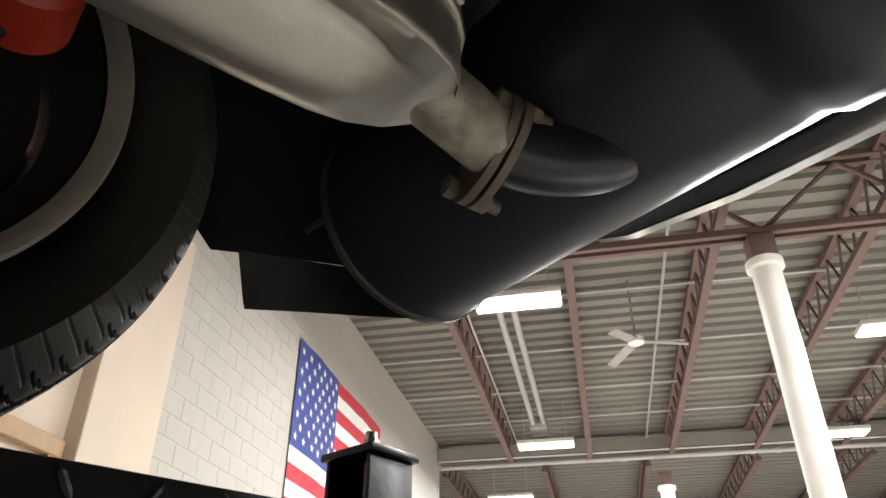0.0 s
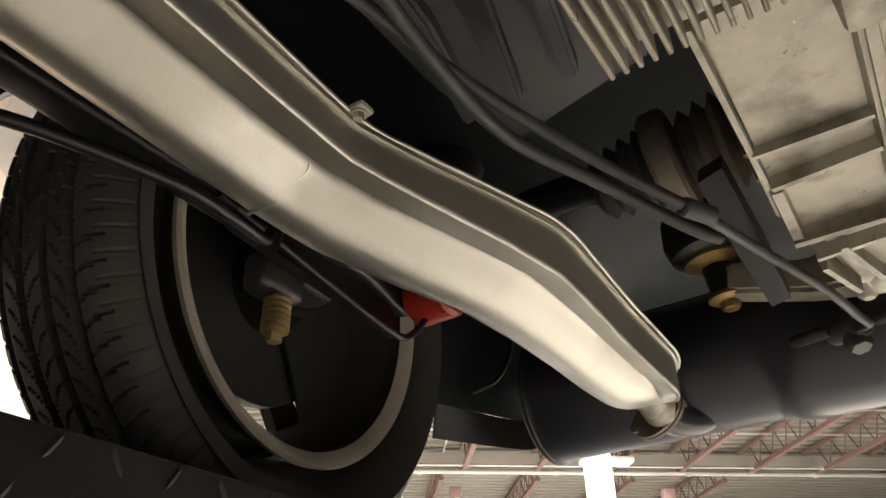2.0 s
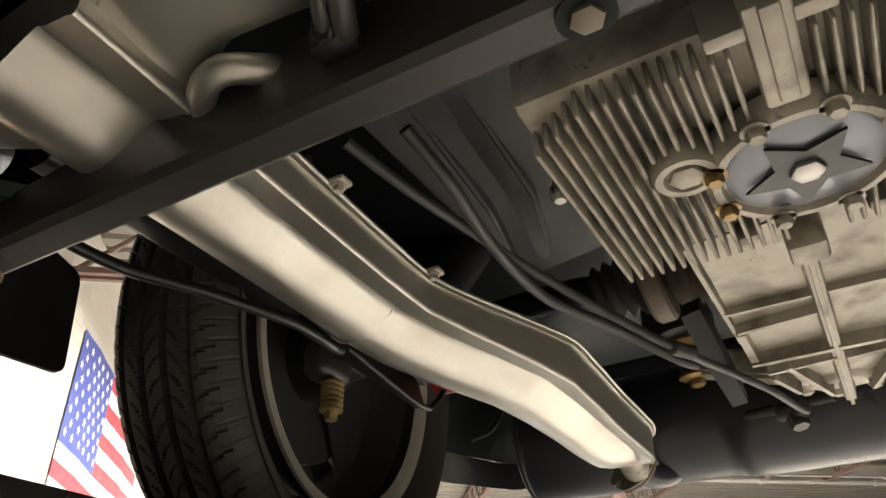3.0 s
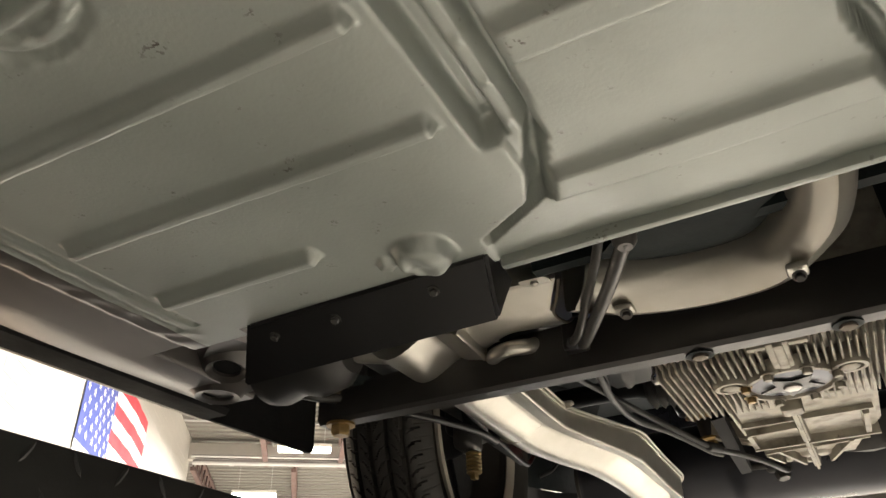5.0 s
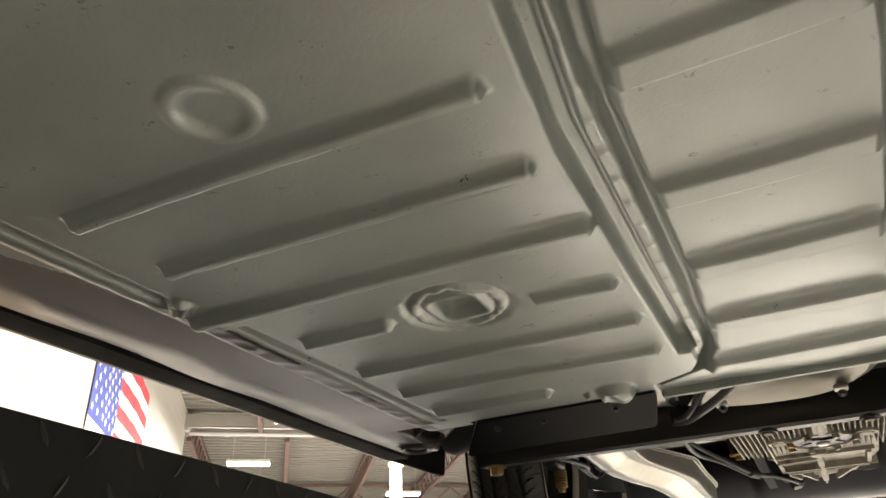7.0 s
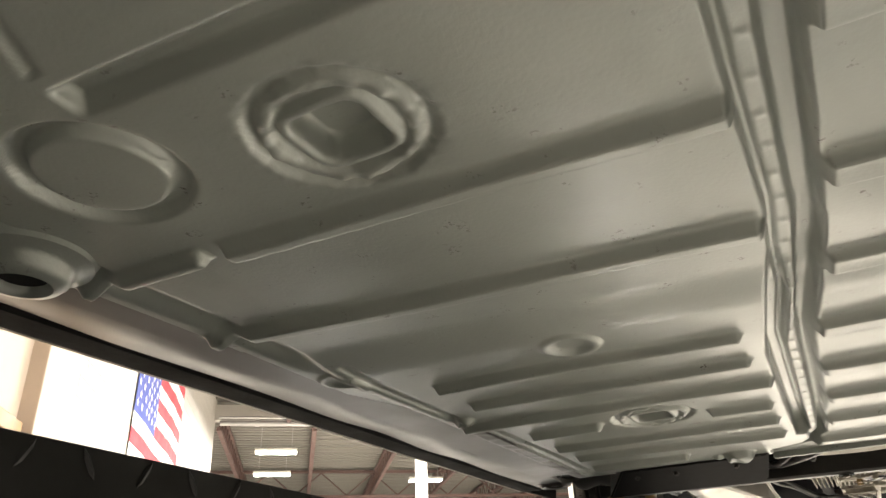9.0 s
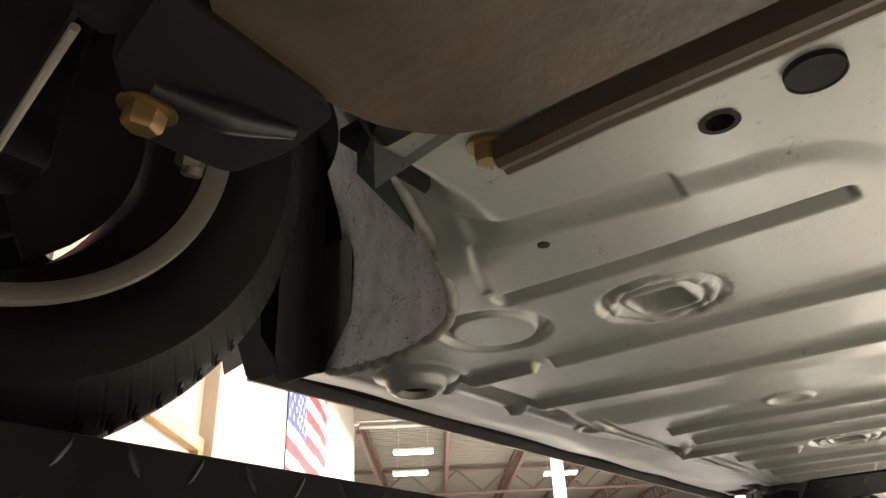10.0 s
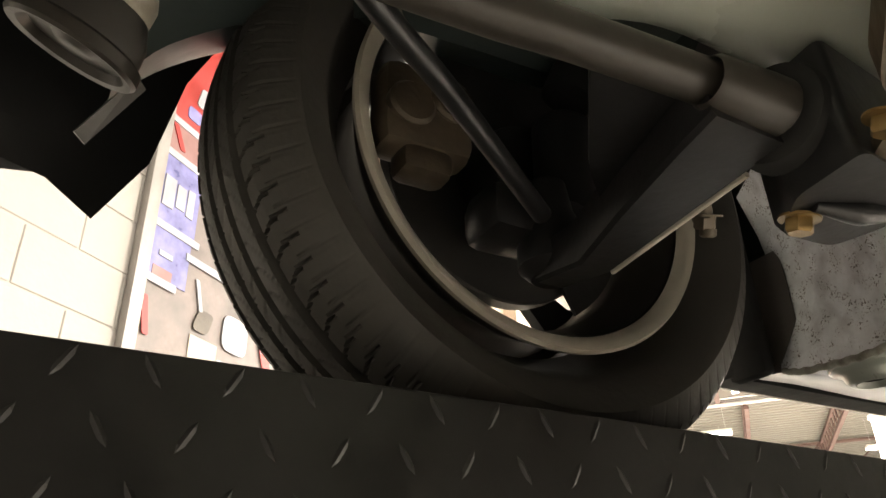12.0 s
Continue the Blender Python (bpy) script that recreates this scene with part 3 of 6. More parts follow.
def pan_height(X, Y):
    Z = np.zeros_like(X)
    # rear pan, then front pan: x from, x to, near edge
    full = [(-0.340, -0.049, -1.129), (-0.340, -0.051, -1.041), (-0.344, -0.200, -0.956), (-0.392, -0.035, -1.318),
            (-0.336, -0.045, -1.407), (-0.336, -0.042, -1.490), (-0.337, -0.250, -1.238), (-0.112, -0.047, -1.215),
            (-0.442, -0.334, -1.842)]
    for x0, x1, y in full:
        for q in (X, 2 * TC - X):
            Z = np.minimum(Z, bead(q, Y, x0, x1, y))
    for x0, x1, y, tl in ((-0.309, 0.006, -1.821, 0.062), (-0.443, 0.003, -1.676, 0.095)):
        for q in (X, 2 * TC - X):
            Z = np.minimum(Z, bead(q, Y, x0, x1, y, 0.024, 0.0100, 0.0095, 0.005, tl))
    # a channel pressed the other way, ahead of the front service opening
    yc = -1.966 + 0.055 * (X + 0.012)
    ch = (1 - sstep((np.abs(Y - yc) - 0.003) / 0.010)) * (1 - sstep(np.maximum(X + 0.018, -0.268 - X) / 0.007))
    Z = Z + 0.0095 * ch
    # step between the front and rear pan
    y0 = -1.600 + 0.10 * np.minimum(X, 0)
    y1 = -1.538 + 0.05 * np.minimum(X, 0)
    Z = Z + 0.009 * (1 - sstep((Y - y0) / (y1 - y0))) * sstep((X + 0.440) / 0.02)
    # service openings with pressed rims under crusted paint
    for cx, cy, r, sd in ((-0.182, -1.219, 0.053, 1.0), (-0.172, -1.893, 0.054, 2.3)):
        for s in (cx, 2 * TC - cx):
            zone = 1 - sstep((np.hypot(X - s, Y - cy) - r * 1.05) / 0.008)
            Z = np.where((zone > 0.01) & (Z < 0), Z * (1 - zone), Z)
            Z = Z + disc(X, Y, s, cy, r, 0.007, 0.0045)
            Z = Z + ring(X, Y, s, cy, r * 0.74, 0.0055, -0.0055) * (1 + lumps(X, Y, sd, 170, 0.3))
            Z = Z + ring(X, Y, s, cy, r * 0.46, 0.005, -0.005, 4.0)
            Z = Z + disc(X, Y, s, cy, r * 0.42, 0.004, 0.013, 5.0)
            rim = (1 - sstep((np.abs(np.hypot(X - s, Y - cy) - r * 0.82) - 0.008) / 0.008))
            Z = Z + rim * (lumps(X, Y, sd, 330, 0.0005) + lumps(X, Y, sd + 1, 140, 0.0006))
    # round plugs
    Z = Z + ring(X, Y, -0.312, -1.928, 0.044, 0.0075, 0.0085)
    for cx, cy, r in ((-0.178, -1.531, 0.024), (-0.420, -1.545, 0.022)):
        Z = Z + ring(X, Y, cx, cy, r, 0.005, -0.0026) + disc(X, Y, cx, cy, r * 0.8, 0.006, 0.0016)
    # groove beside the tunnel flange: a thin crease in front, a wide trench behind
    xg = groove_edge(Y)
    wide = np.interp(Y, [-1.62, -1.53], [0.0, 1.0])
    gw = 0.0035 + 0.0115 * wide
    gd = 0.0045 + 0.0165 * wide
    tr = sstep((X - xg) / 0.0045) * (1 - sstep((X - xg - gw - 0.001) / 0.0045)) * (Y > -1.95) * (1 - sstep((Y + 0.998) / 0.010))
    tr2 = sstep((2 * TC - X - xg) / 0.0045) * (1 - sstep((2 * TC - X - xg - gw - 0.001) / 0.0045)) * (Y > -1.95) * (1 - sstep((Y + 0.998) / 0.010))
    Z = Z + gd * np.maximum(tr, tr2)
    # the crease bends round the front corner and runs across as a trough
    ang = np.hypot(X + 0.062, Y + 1.962) - 0.075
    yl = np.interp(X, [-0.235, -0.10, -0.06], [-2.070, -2.046, -2.037])
    border = np.where(X > -0.062, sstep((ang + 0.009) / 0.018) * (Y <= -1.950), sstep((yl + 0.009 - Y) / 0.018))
    lf = (1 - sstep((np.abs(Y - yl + 0.002) - 0.003) / 0.012)) * (X <= -0.094) * (1 - sstep((-0.228 - X) / 0.012))
    Z = Z + 0.0055 * border + 0.0055 * lf
    sl = np.interp(Y, [-2.06, -2.0], [-0.236, -0.268])
    Z = Z + 0.003 * (1 - sstep((np.abs(X - sl) - 0.001) / 0.006)) * (Y > -2.06) * (Y < -2.0)
    # tunnel flange a little set back, the plate inside it pressed down again
    xf, xp = flange_edge(Y), plate_edge(Y)
    fl = np.minimum(sstep((X - xg - gw + 0.002) / 0.004), sstep((2 * TC - X - xg - gw + 0.002) / 0.004))
    gap = np.maximum(sstep((X - xf) / 0.004) * (1 - sstep((X - xp + 0.004) / 0.004)), sstep((2 * TC - X - xf) / 0.004) * (1 - sstep((2 * TC - X - xp + 0.004) / 0.004)))
    inner = np.minimum(sstep((X - xp + 0.003) / 0.003), sstep((2 * TC - X - xp + 0.003) / 0.003))
    Z = Z + 0.0055 * fl * (1 - inner) * np.maximum(wide, Y > -1.95) + (0.0015 * wide - 0.008 * (1 - wide)) * inner + (0.009 + 0.009 * wide) * gap
    for y in (-0.955, -1.082, -1.213, -1.338, -1.472, -1.612, -1.752, -1.892, -2.03):
        t = (Y - y)
        up = np.clip(t / 0.009, 0, 1) ** 1.5 * (1 - sstep((t - 0.030) / 0.005))
        Z = Z - 0.0085 * up * np.minimum(sstep((X - xp) / 0.006), sstep((2 * TC - X - xp) / 0.006))
    # the plate sags a little between its beads
    Z = Z - 0.0022 * inner * np.abs(np.sin((Y + 0.955) / 0.1305 * math.pi)) * (1 - ((X - TC) / 0.08) ** 2).clip(0, 1)
    # spot welds along the flanges
    ph = (Y / 0.034) % 1.0
    for q in (X, 2 * TC - X):
        mid = (xg + gw + xf) / 2 + 0.004
        Z = Z - 0.0014 * np.exp(-(((q - mid) / 0.0034) ** 2 + ((ph - 0.5) * 0.034 / 0.0034) ** 2)) * (Y < -0.95)
    # seam grooves along the sill
    for x0, x1, h in ((-0.365, -0.362, 0.0028), (-0.381, -0.382, 0.0028)):
        xs = x0 + (x1 - x0) * (Y + 1.29) / 0.37
        Z = Z + h * (1 - sstep((np.abs(X - xs) - 0.0016) / 0.004)) * (Y > -1.29) * (Y < -0.90)
    Z = Z + bead_y(X, Y, -0.388, -1.585, -1.365, 0.009, 0.006)
    Z = Z + (1 - sstep((np.abs(X + 0.395) - 0.0) / 0.05)) * lumps(X, Y, 0.4, 95, 0.0007) * (Y > -1.45)
    # bracket lump, dents and runs of years
    Z = Z + disc(X, Y, -0.380, -1.352, 0.016, 0.009, -0.007, 3) * (1 + lumps(X, Y, 0.7, 300, 0.5))
    Z = Z + disc(X, Y, -0.126, -0.905, 0.026, 0.010, -0.012, 2.4) * (1 + lumps(X, Y, 1.7, 120, 0.25)) + disc(X, Y, -0.158, -0.905, 0.011, 0.005, -0.006, 1.0)
    Z = Z + 0.0011 * np.sin(X * 17 + 1.3 * np.sin(Y * 9)) * np.sin(Y * 13 + 2)
    # the front corner curls up to the footwell
    Z = Z + 0.085 * sstep((-2.035 - Y) / 0.13) * sstep((-0.195 - X) / 0.06)
    # sill side of the pan lies a little higher
    Z = Z + 0.009 * sstep((-0.402 - X) / 0.02)
    return Z


def sheet(x0, x1, y0, y1, step, fn):
    xs = np.arange(x0, x1 + step / 2, step)
    ys = np.arange(y0, y1 + step / 2, step * 0.8)
    X, Y = np.meshgrid(xs, ys)
    X = X + groove_edge(Y) * np.interp(X, [-0.14, -0.05, 0.03, 0.142, 0.222, 0.262], [0, 1, 1, -1, -1, 0])
    Z = FLOOR_Z + fn(X, Y)
    n, m = X.shape
    co = np.stack([X, Y, Z], -1).reshape(-1, 3)
    idx = np.arange(n * m).reshape(n, m)
    f = np.stack([idx[:-1, :-1], idx[1:, :-1], idx[1:, 1:], idx[:-1, 1:]], -1).reshape(-1, 4)
    return co, f


def sheet_part(name, co, f, material, parent, label=""):
    me = bpy.data.meshes.new(name)
    off = OFFS[parent]
    me.from_pydata((co - np.array(off)).tolist(), [], f.tolist())
    me.materials.append(material)
    me.shade_smooth()
    ob = new(name, me)
    ob.parent = parent
    OFFS[ob] = off
    if label:
        ob["label"] = label
    return ob


co, f = sheet(-0.479, 0.262, -2.19, -0.862, 0.0022, pan_height)
# the footwell corner is cut away in front
cut_y = np.interp(co[:, 0], [-0.474, -0.44, -0.40, -0.36, -0.31, -0.277, -0.262, -0.257, -0.25], [-1.955, -1.960, -1.966, -1.973, -1.998, -2.042, -2.10, -2.165, -2.25])
rear_y = np.where(co[:, 0] < -0.335, -0.846, np.where(co[:, 0] < -0.088, -0.874, -0.862))
keep = (co[:, 1] > cut_y) & (co[:, 1] < rear_y)
HOLES = ((-0.191, -2.042, 0.0042), (-0.053, -2.088, 0.0080), (-0.003, -2.098, 0.0145))
for hx, hy, hr in HOLES[1:2]:
    keep &= np.hypot(co[:, 0] - hx, co[:, 1] - hy) > hr
f = f[keep[f].all(1)]
seam_x = np.interp(co[:, 1], [-1.95, -1.50, -1.36, -1.30, -0.90], [-0.452, -0.446, -0.405, -0.386, -0.388])
outside = (co[:, 0] < seam_x)[f].any(1)
floor_pan = sheet_part("floor_pan", co, f[~outside], PAN, car, "grey-green painted pressed steel floor pan")
used = np.unique(f[outside])
sheet_part("pan_side_flange", co[used], np.searchsorted(used, f[outside]), SILLP, car, "scuffed brown-grey side flange of the floor pan")
co, f = sheet(0.262, 0.63, -2.19, -0.866, 0.012, pan_height)
sheet_part("floor_pan", co, f, PAN, car, "grey-green painted pressed steel floor pan")
# upper skin of the floor and rear lip
bm = B()
add_box(bm, (-0.44, -1.95, FLOOR_Z + 0.05), (0.62, -0.846, FLOOR_Z + 0.06))
add_box(bm, (-0.25, -2.175, FLOOR_Z + 0.05), (0.62, -1.95, FLOOR_Z + 0.06))
part("floor_upper_skin", bm, UNDERSEAL, car)
bm = B()
add_box(bm, (-0.082, -0.866, FLOOR_Z - 0.008), (0.255, -0.858, FLOOR_Z + 0.03), 0.003)
part("floor_rear_lip", bm, PAN, car)

# sill: painted underside, black outer trim with a bright lip
def extrude_y(bm, prof, y0, y1, n=24, wob=0.0):
    rows = []
    for k in range(n + 1):
        y = y0 + (y1 - y0) * k / n
        rows.append([(x + wob * math.sin(y * 31 + i), y, z + wob * math.sin(y * 23 + i * 2)) for i, (x, z) in enumerate(prof)])
    add_loft(bm, rows)


bm = B()
extrude_y(bm, [(-0.472, 1.762), (-0.476, 1.756), (-0.50, 1.755), (-0.545, 1.760), (-0.572, 1.774), (-0.585, 1.80), (-0.58, 1.90), (-0.472, 1.90)], -1.945, -0.70, 40, 0.0012)
sill = part("sill", bm, SILLP, car, "scuffed painted sill underside with seams")
bm = B()
extrude_y(bm, [(-0.552, 1.768), (-0.557, 1.7605), (-0.590, 1.7615), (-0.598, 1.763), (-0.606, 1.770), (-0.63, 1.82), (-0.66, 1.95), (-0.60, 1.95), (-0.586, 1.81)], -1.968, -0.66, 20)
part("rocker_trim", bm, UNDERSEAL, car, "black rocker trim")
bm = B()
extrude_y(bm, [(-0.598, 1.7625), (-0.6045, 1.7635), (-0.608, 1.768), (-0.604, 1.769), (-0.598, 1.766)], -1.966, -0.66, 6)
part("rocker_lip", bm, RIMM, car, "pale worn lip of the rocker")
# jacking boss at the rear of the sill
bm = B()
add_lathe(bm, (-0.498, -0.735, 1.778), (0, 0, -1), [(0, 0.052), (0.012, 0.046), (0.022, 0.030), (0.028, 0.025), (0.026, 0.018), (0.0, 0.016), (-0.01, 0.0)], 28)
add_lathe(bm, (-0.455, -0.765, 1.792), (0.1, -0.2, -1), [(0, 0.045), (0.016, 0.038), (0.030, 0.026), (0.034, 0.022), (0.030, 0.016), (0.004, 0.014), (0, 0.0)], 28)
boss = part("jacking_boss", bm, SILLP, car, "pressed jacking boss with two holes")
# black discs close both mouths, the holes' shade put into their colour
for c_, d_, r_ in (((-0.498, -0.735, 1.756), (0, 0, 1), 0.0172), ((-0.4525, -0.770, 1.766), (-0.1, 0.2, 1), 0.0152)):
    bm = B()
    add_lathe(bm, c_, d_, [(0.0, 0.0), (0.0, r_), (0.003, r_)], 24, cap=False)
    part("boss_hole_dark", bm, UNDERSEAL, boss, "black disc for the dark inside a hole")
bm = B()
add_loft(bm, [[(-0.59, -0.71, 1.775), (-0.40, -0.84, 1.765), (-0.36, -0.84, 1.80), (-0.58, -0.70, 1.82)],
              [(-0.575, -0.655, 1.80), (-0.41, -0.72, 1.785), (-0.38, -0.72, 1.83), (-0.57, -0.65, 1.84)]])
part("sill_end", bm, SILLP, car)

# front footwell: speckled end panel and the pressed edge round it
low = spline([(-0.506, -1.946, 1.757), (-0.478, -1.953, 1.748), (-0.44, -1.960, 1.743), (-0.40, -1.966, 1.740), (-0.36, -1.973, 1.741), (-0.31, -1.998, 1.743), (-0.277, -2.042, 1.754), (-0.262, -2.10, 1.785), (-0.258, -2.165, 1.826)], 6)
top = spline([(-0.500, -1.958, 1.985), (-0.482, -1.966, 1.99), (-0.455, -1.985, 1.99), (-0.43, -2.01, 1.99), (-0.40, -2.05, 1.99), (-0.37, -2.09, 2.0), (-0.34, -2.14, 1.98), (-0.31, -2.19, 1.95), (-0.28, -2.24, 1.92)], 6)
mid = [a.lerp(b, 0.5) + Vector((0.012, 0.016, 0)) for a, b in zip(low, top)]
q1 = [a.lerp(b, 0.25) + Vector((0.008, 0.011, 0)) for a, b in zip(low, top)]
q3 = [a.lerp(b, 0.75) + Vector((0.008, 0.011, 0)) for a, b in zip(low, top)]
bm = B()
add_loft(bm, [low, q1, mid, q3, top], closed=False)
part("footwell_panel", bm, GALV, car, "speckled grey footwell end panel")
bm = B()
add_tube(bm, [p + Vector((0.002, 0.002, -0.001 + 0.0008 * math.sin(k * 2.1))) for k, p in enumerate(low)], 0.0042, 10, 2)
part("footwell_seam", bm, RUSTSEAM, car, "lumpy welded seam")
bm = B()
add_lathe(bm, (-0.436, -1.888, FLOOR_Z + 0.014), (0, 0, -1), [(0, 0.046), (0.008, 0.043), (0.011, 0.034), (0.014, 0.031), (0.020, 0.029), (0.024, 0.025), (0.025, 0.020), (0.021, 0.0165), (0.008, 0.0155), (0.006, 0.0)], 36, cap=False)
part("drain_boss", bm, PAN, car, "stepped drain boss with an open hole")
# a black cup closes the cut hole, its inner shade put into the colour
for hx, hy, hr in HOLES[1:2]:
    bm = B()
    hz = FLOOR_Z + float(pan_height(np.array([hx + hr * 1.3]), np.array([hy]))[0])
    add_lathe(bm, (hx, hy, hz - 0.0006), (0, 0, 1), [(0.0, hr + 0.0030), (0.0, hr - 0.0005), (0.014, hr - 0.0005), (0.014, 0.0)], 28, cap=False)
    part("hole_rim", bm, UNDERSEAL, car, "black cup for the dark inside a drain hole")
# uncut small hole: only a black disc for the shade in it
bm = B()
hx, hy, hr = HOLES[0]
hz = FLOOR_Z + float(pan_height(np.array([hx]), np.array([hy]))[0])
add_lathe(bm, (hx, hy, hz - 0.0008), (0, 0, 1), [(0.0, 0.0), (0.0, 0.0042), (0.002, 0.0044)], 20, cap=False)
part("drain_hole_dark", bm, UNDERSEAL, car, "small black disc for the dark in a drain hole")
# uncut hole: a black disc puts its dark inside into the colour
bm = B()
hx, hy, hr = HOLES[2]
hz = FLOOR_Z - 0.0028 + float(pan_height(np.array([hx - hr * 0.5]), np.array([hy]))[0])
add_lathe(bm, (hx, hy, hz - 0.0008), (0, 0, 1), [(0.0006, 0.0), (0.0006, hr - 0.0015), (0.0, hr - 0.001), (0.0, hr), (0.006, hr)], 32, cap=False)
part("hole_disc", bm, UNDERSEAL, car, "rimmed black disc for the dark of an open drain hole")
# black disc in the boss mouth paints the shade inside
bm = B()
add_lathe(bm, (-0.436, -1.888, FLOOR_Z - 0.004), (0, 0, 1), [(0.0, 0.0), (0.0, 0.0158), (0.003, 0.0158)], 28, cap=False)
part("drain_hole_dark", bm, UNDERSEAL, car, "black disc for the dark in the drain boss")
# front bulkhead wall above the pan's front edge
bm = B()
add_loft(bm, [[(-0.225, -2.17, 1.748), (-0.10, -2.188, 1.748), (0.62, -2.188, 1.748)],
              [(-0.20, -2.20, 1.82), (-0.10, -2.21, 1.82), (0.62, -2.21, 1.82)],
              [(-0.20, -2.24, 1.90), (-0.10, -2.24, 1.90), (0.62, -2.24, 1.90)]], closed=False)
part("bulkhead", bm, PAN, car)

bm = B()
side_ = [(-0.268, -2.085), (-0.245, -2.165), (-0.190, -2.200)]
add_loft(bm, [[(x, y, 1.77) for x, y in side_], [(x, y, 1.86) for x, y in side_], [(x, y, 1.96) for x, y in side_]], closed=False)
part("footwell_side", bm, GREENBAY, car)

# body shell around and above: plain dark inner panels
def slab(name, lo, hi, m_, bev=0.01, label=""):
    bm = B()
    add_box(bm, lo, hi, bev)
    return part(name, bm, m_, car, label)


slab("engine_bay_roof", (-0.46, -0.86, 2.06), (0.64, 0.55, 2.10), DARK)
slab("cabin_floor_box", (-0.57, -1.94, 1.905), (0.78, -0.86, 2.30), DARK)
slab("wheel_well_wall", (-0.566, -1.968, 1.753), (-0.509, -1.945, 2.30), UNDERSEAL)
slab("cabin_front_wall", (-0.27, -2.26, 1.93), (0.64, -1.95, 2.30), DARK)
slab("rear_seat_wall", (-0.46, -0.872, 1.80), (0.64, -0.846, 2.08), DARK)
slab("inner_wing", (-0.47, -0.60, 2.02), (-0.45, 0.55, 2.35), DARK)
slab("inner_wing", (0.63, -0.60, 2.02), (0.65, 0.55, 2.35), DARK)
slab("front_trunk_floor", (-0.46, -3.05, 2.02), (0.64, -2.2, 2.06), GREENBAY)
# unseen lid, with the outer panels below, added to keep lamp light out
slab("shell_lid", (-0.80, -3.1, 2.34), (0.98, 0.78, 2.40), NAVY)
bm = B()
add_box(bm, (0.80, -2.0, 1.78), (0.84, -0.40, 2.34), 0.01)
part("left_side", bm, NAVY, car)
bm = B()
extrude_y(bm, [(0.754, 1.785), (0.770, 1.768), (0.784, 1.765), (0.79, 1.770), (0.81, 1.82), (0.84, 1.95), (0.62, 1.95), (0.62, 1.75), (0.70, 1.757)], -2.0, -0.66, 6)
part("left_sill", bm, SILLP, car)


def arch_panel(x, yc, zc, y0, y1, zb0, zb1, rad, name, m_):
    """Outer wing with a round wheel arch."""
    bm = B()
    pts = [(y0, zb0)]
    for k in range(25):
        a = math.pi - math.pi * k / 24
        pts.append((yc + rad * math.cos(a), max(zc + rad * math.sin(a), zb0 if a > math.pi / 2 else zb1)))
    pts.append((y1, zb1))
    lo_ = [Vector((x, p[0], p[1])) for p in pts]
    hi_ = [Vector((x + (0.02 if x < 0 else -0.02), p[0], 2.34)) for p in pts]
    lip = [p + Vector((0.035 if x < 0 else -0.035, 0, 0.006)) for p in lo_]
    add_loft(bm, [hi_, lo_, lip], closed=False)
    return part(name, bm, m_, car)


arch_panel(-0.72, -0.10, 1.90, -0.50, 0.30, 1.93, 2.06, 0.33, "rear_wing", NAVY)
arch_panel(-0.70, -2.31, 1.92, -3.05, -1.93, 1.86, 1.80, 0.345, "front_wing", NAVY)
arch_panel(0.90, -0.10, 1.90, -0.50, 0.42, 1.80, 1.92, 0.33, "rear_wing", NAVY)
arch_panel(0.88, -2.31, 1.92, -3.05, -1.93, 1.86, 1.80, 0.345, "front_wing", NAVY)
slab("door_side", (-0.82, -1.93, 1.95), (-0.66, -0.55, 2.34), NAVY)
slab("tail_panel", (-0.80, 0.62, 2.02), (0.98, 0.66, 2.34), NAVY)
slab("nose_panel", (-0.79, -3.08, 1.9), (0.97, -3.04, 2.34), NAVY)

# wheel-arch liners
def liner(yc, x0, x1, y0, y1, m_):
    bm = B()
    rows = []
    for x in (x0, (x0 + x1) / 2, x1):
        row = []
        for k in range(21):
            a = y0 + (y1 - y0) * k / 20
            row.append((x, yc + 0.365 * math.cos(a), 1.927 + 0.365 * math.sin(a)))
        rows.append(row)
    add_loft(bm, rows, closed=False)
    return part("wheel_arch_liner", bm, m_, car)


liner(-0.10, -0.72, -0.44, radians(8), radians(168), UNDERSEAL)
liner(-2.31, -0.70, -0.42, radians(10), radians(172), UNDERSEAL)
liner(-0.10, 0.62, 0.90, radians(8), radians(168), BLACK)
liner(-2.31, 0.60, 0.88, radians(6), radians(172), GREENBAY)

# mud flap behind the sill, ahead of the rear wheel
bm = B()
add_plate(bm, rounded([(-0.600, -0.72, 1.766), (-0.614, -0.412, 1.777), (-0.600, -0.43, 1.88), (-0.590, -0.60, 1.93), (-0.595, -0.70, 1.82)], 0.012), (-1, 0, 0), 0.006)
part("mud_flap", bm, UNDERSEAL, car, "black rubber mud flap")

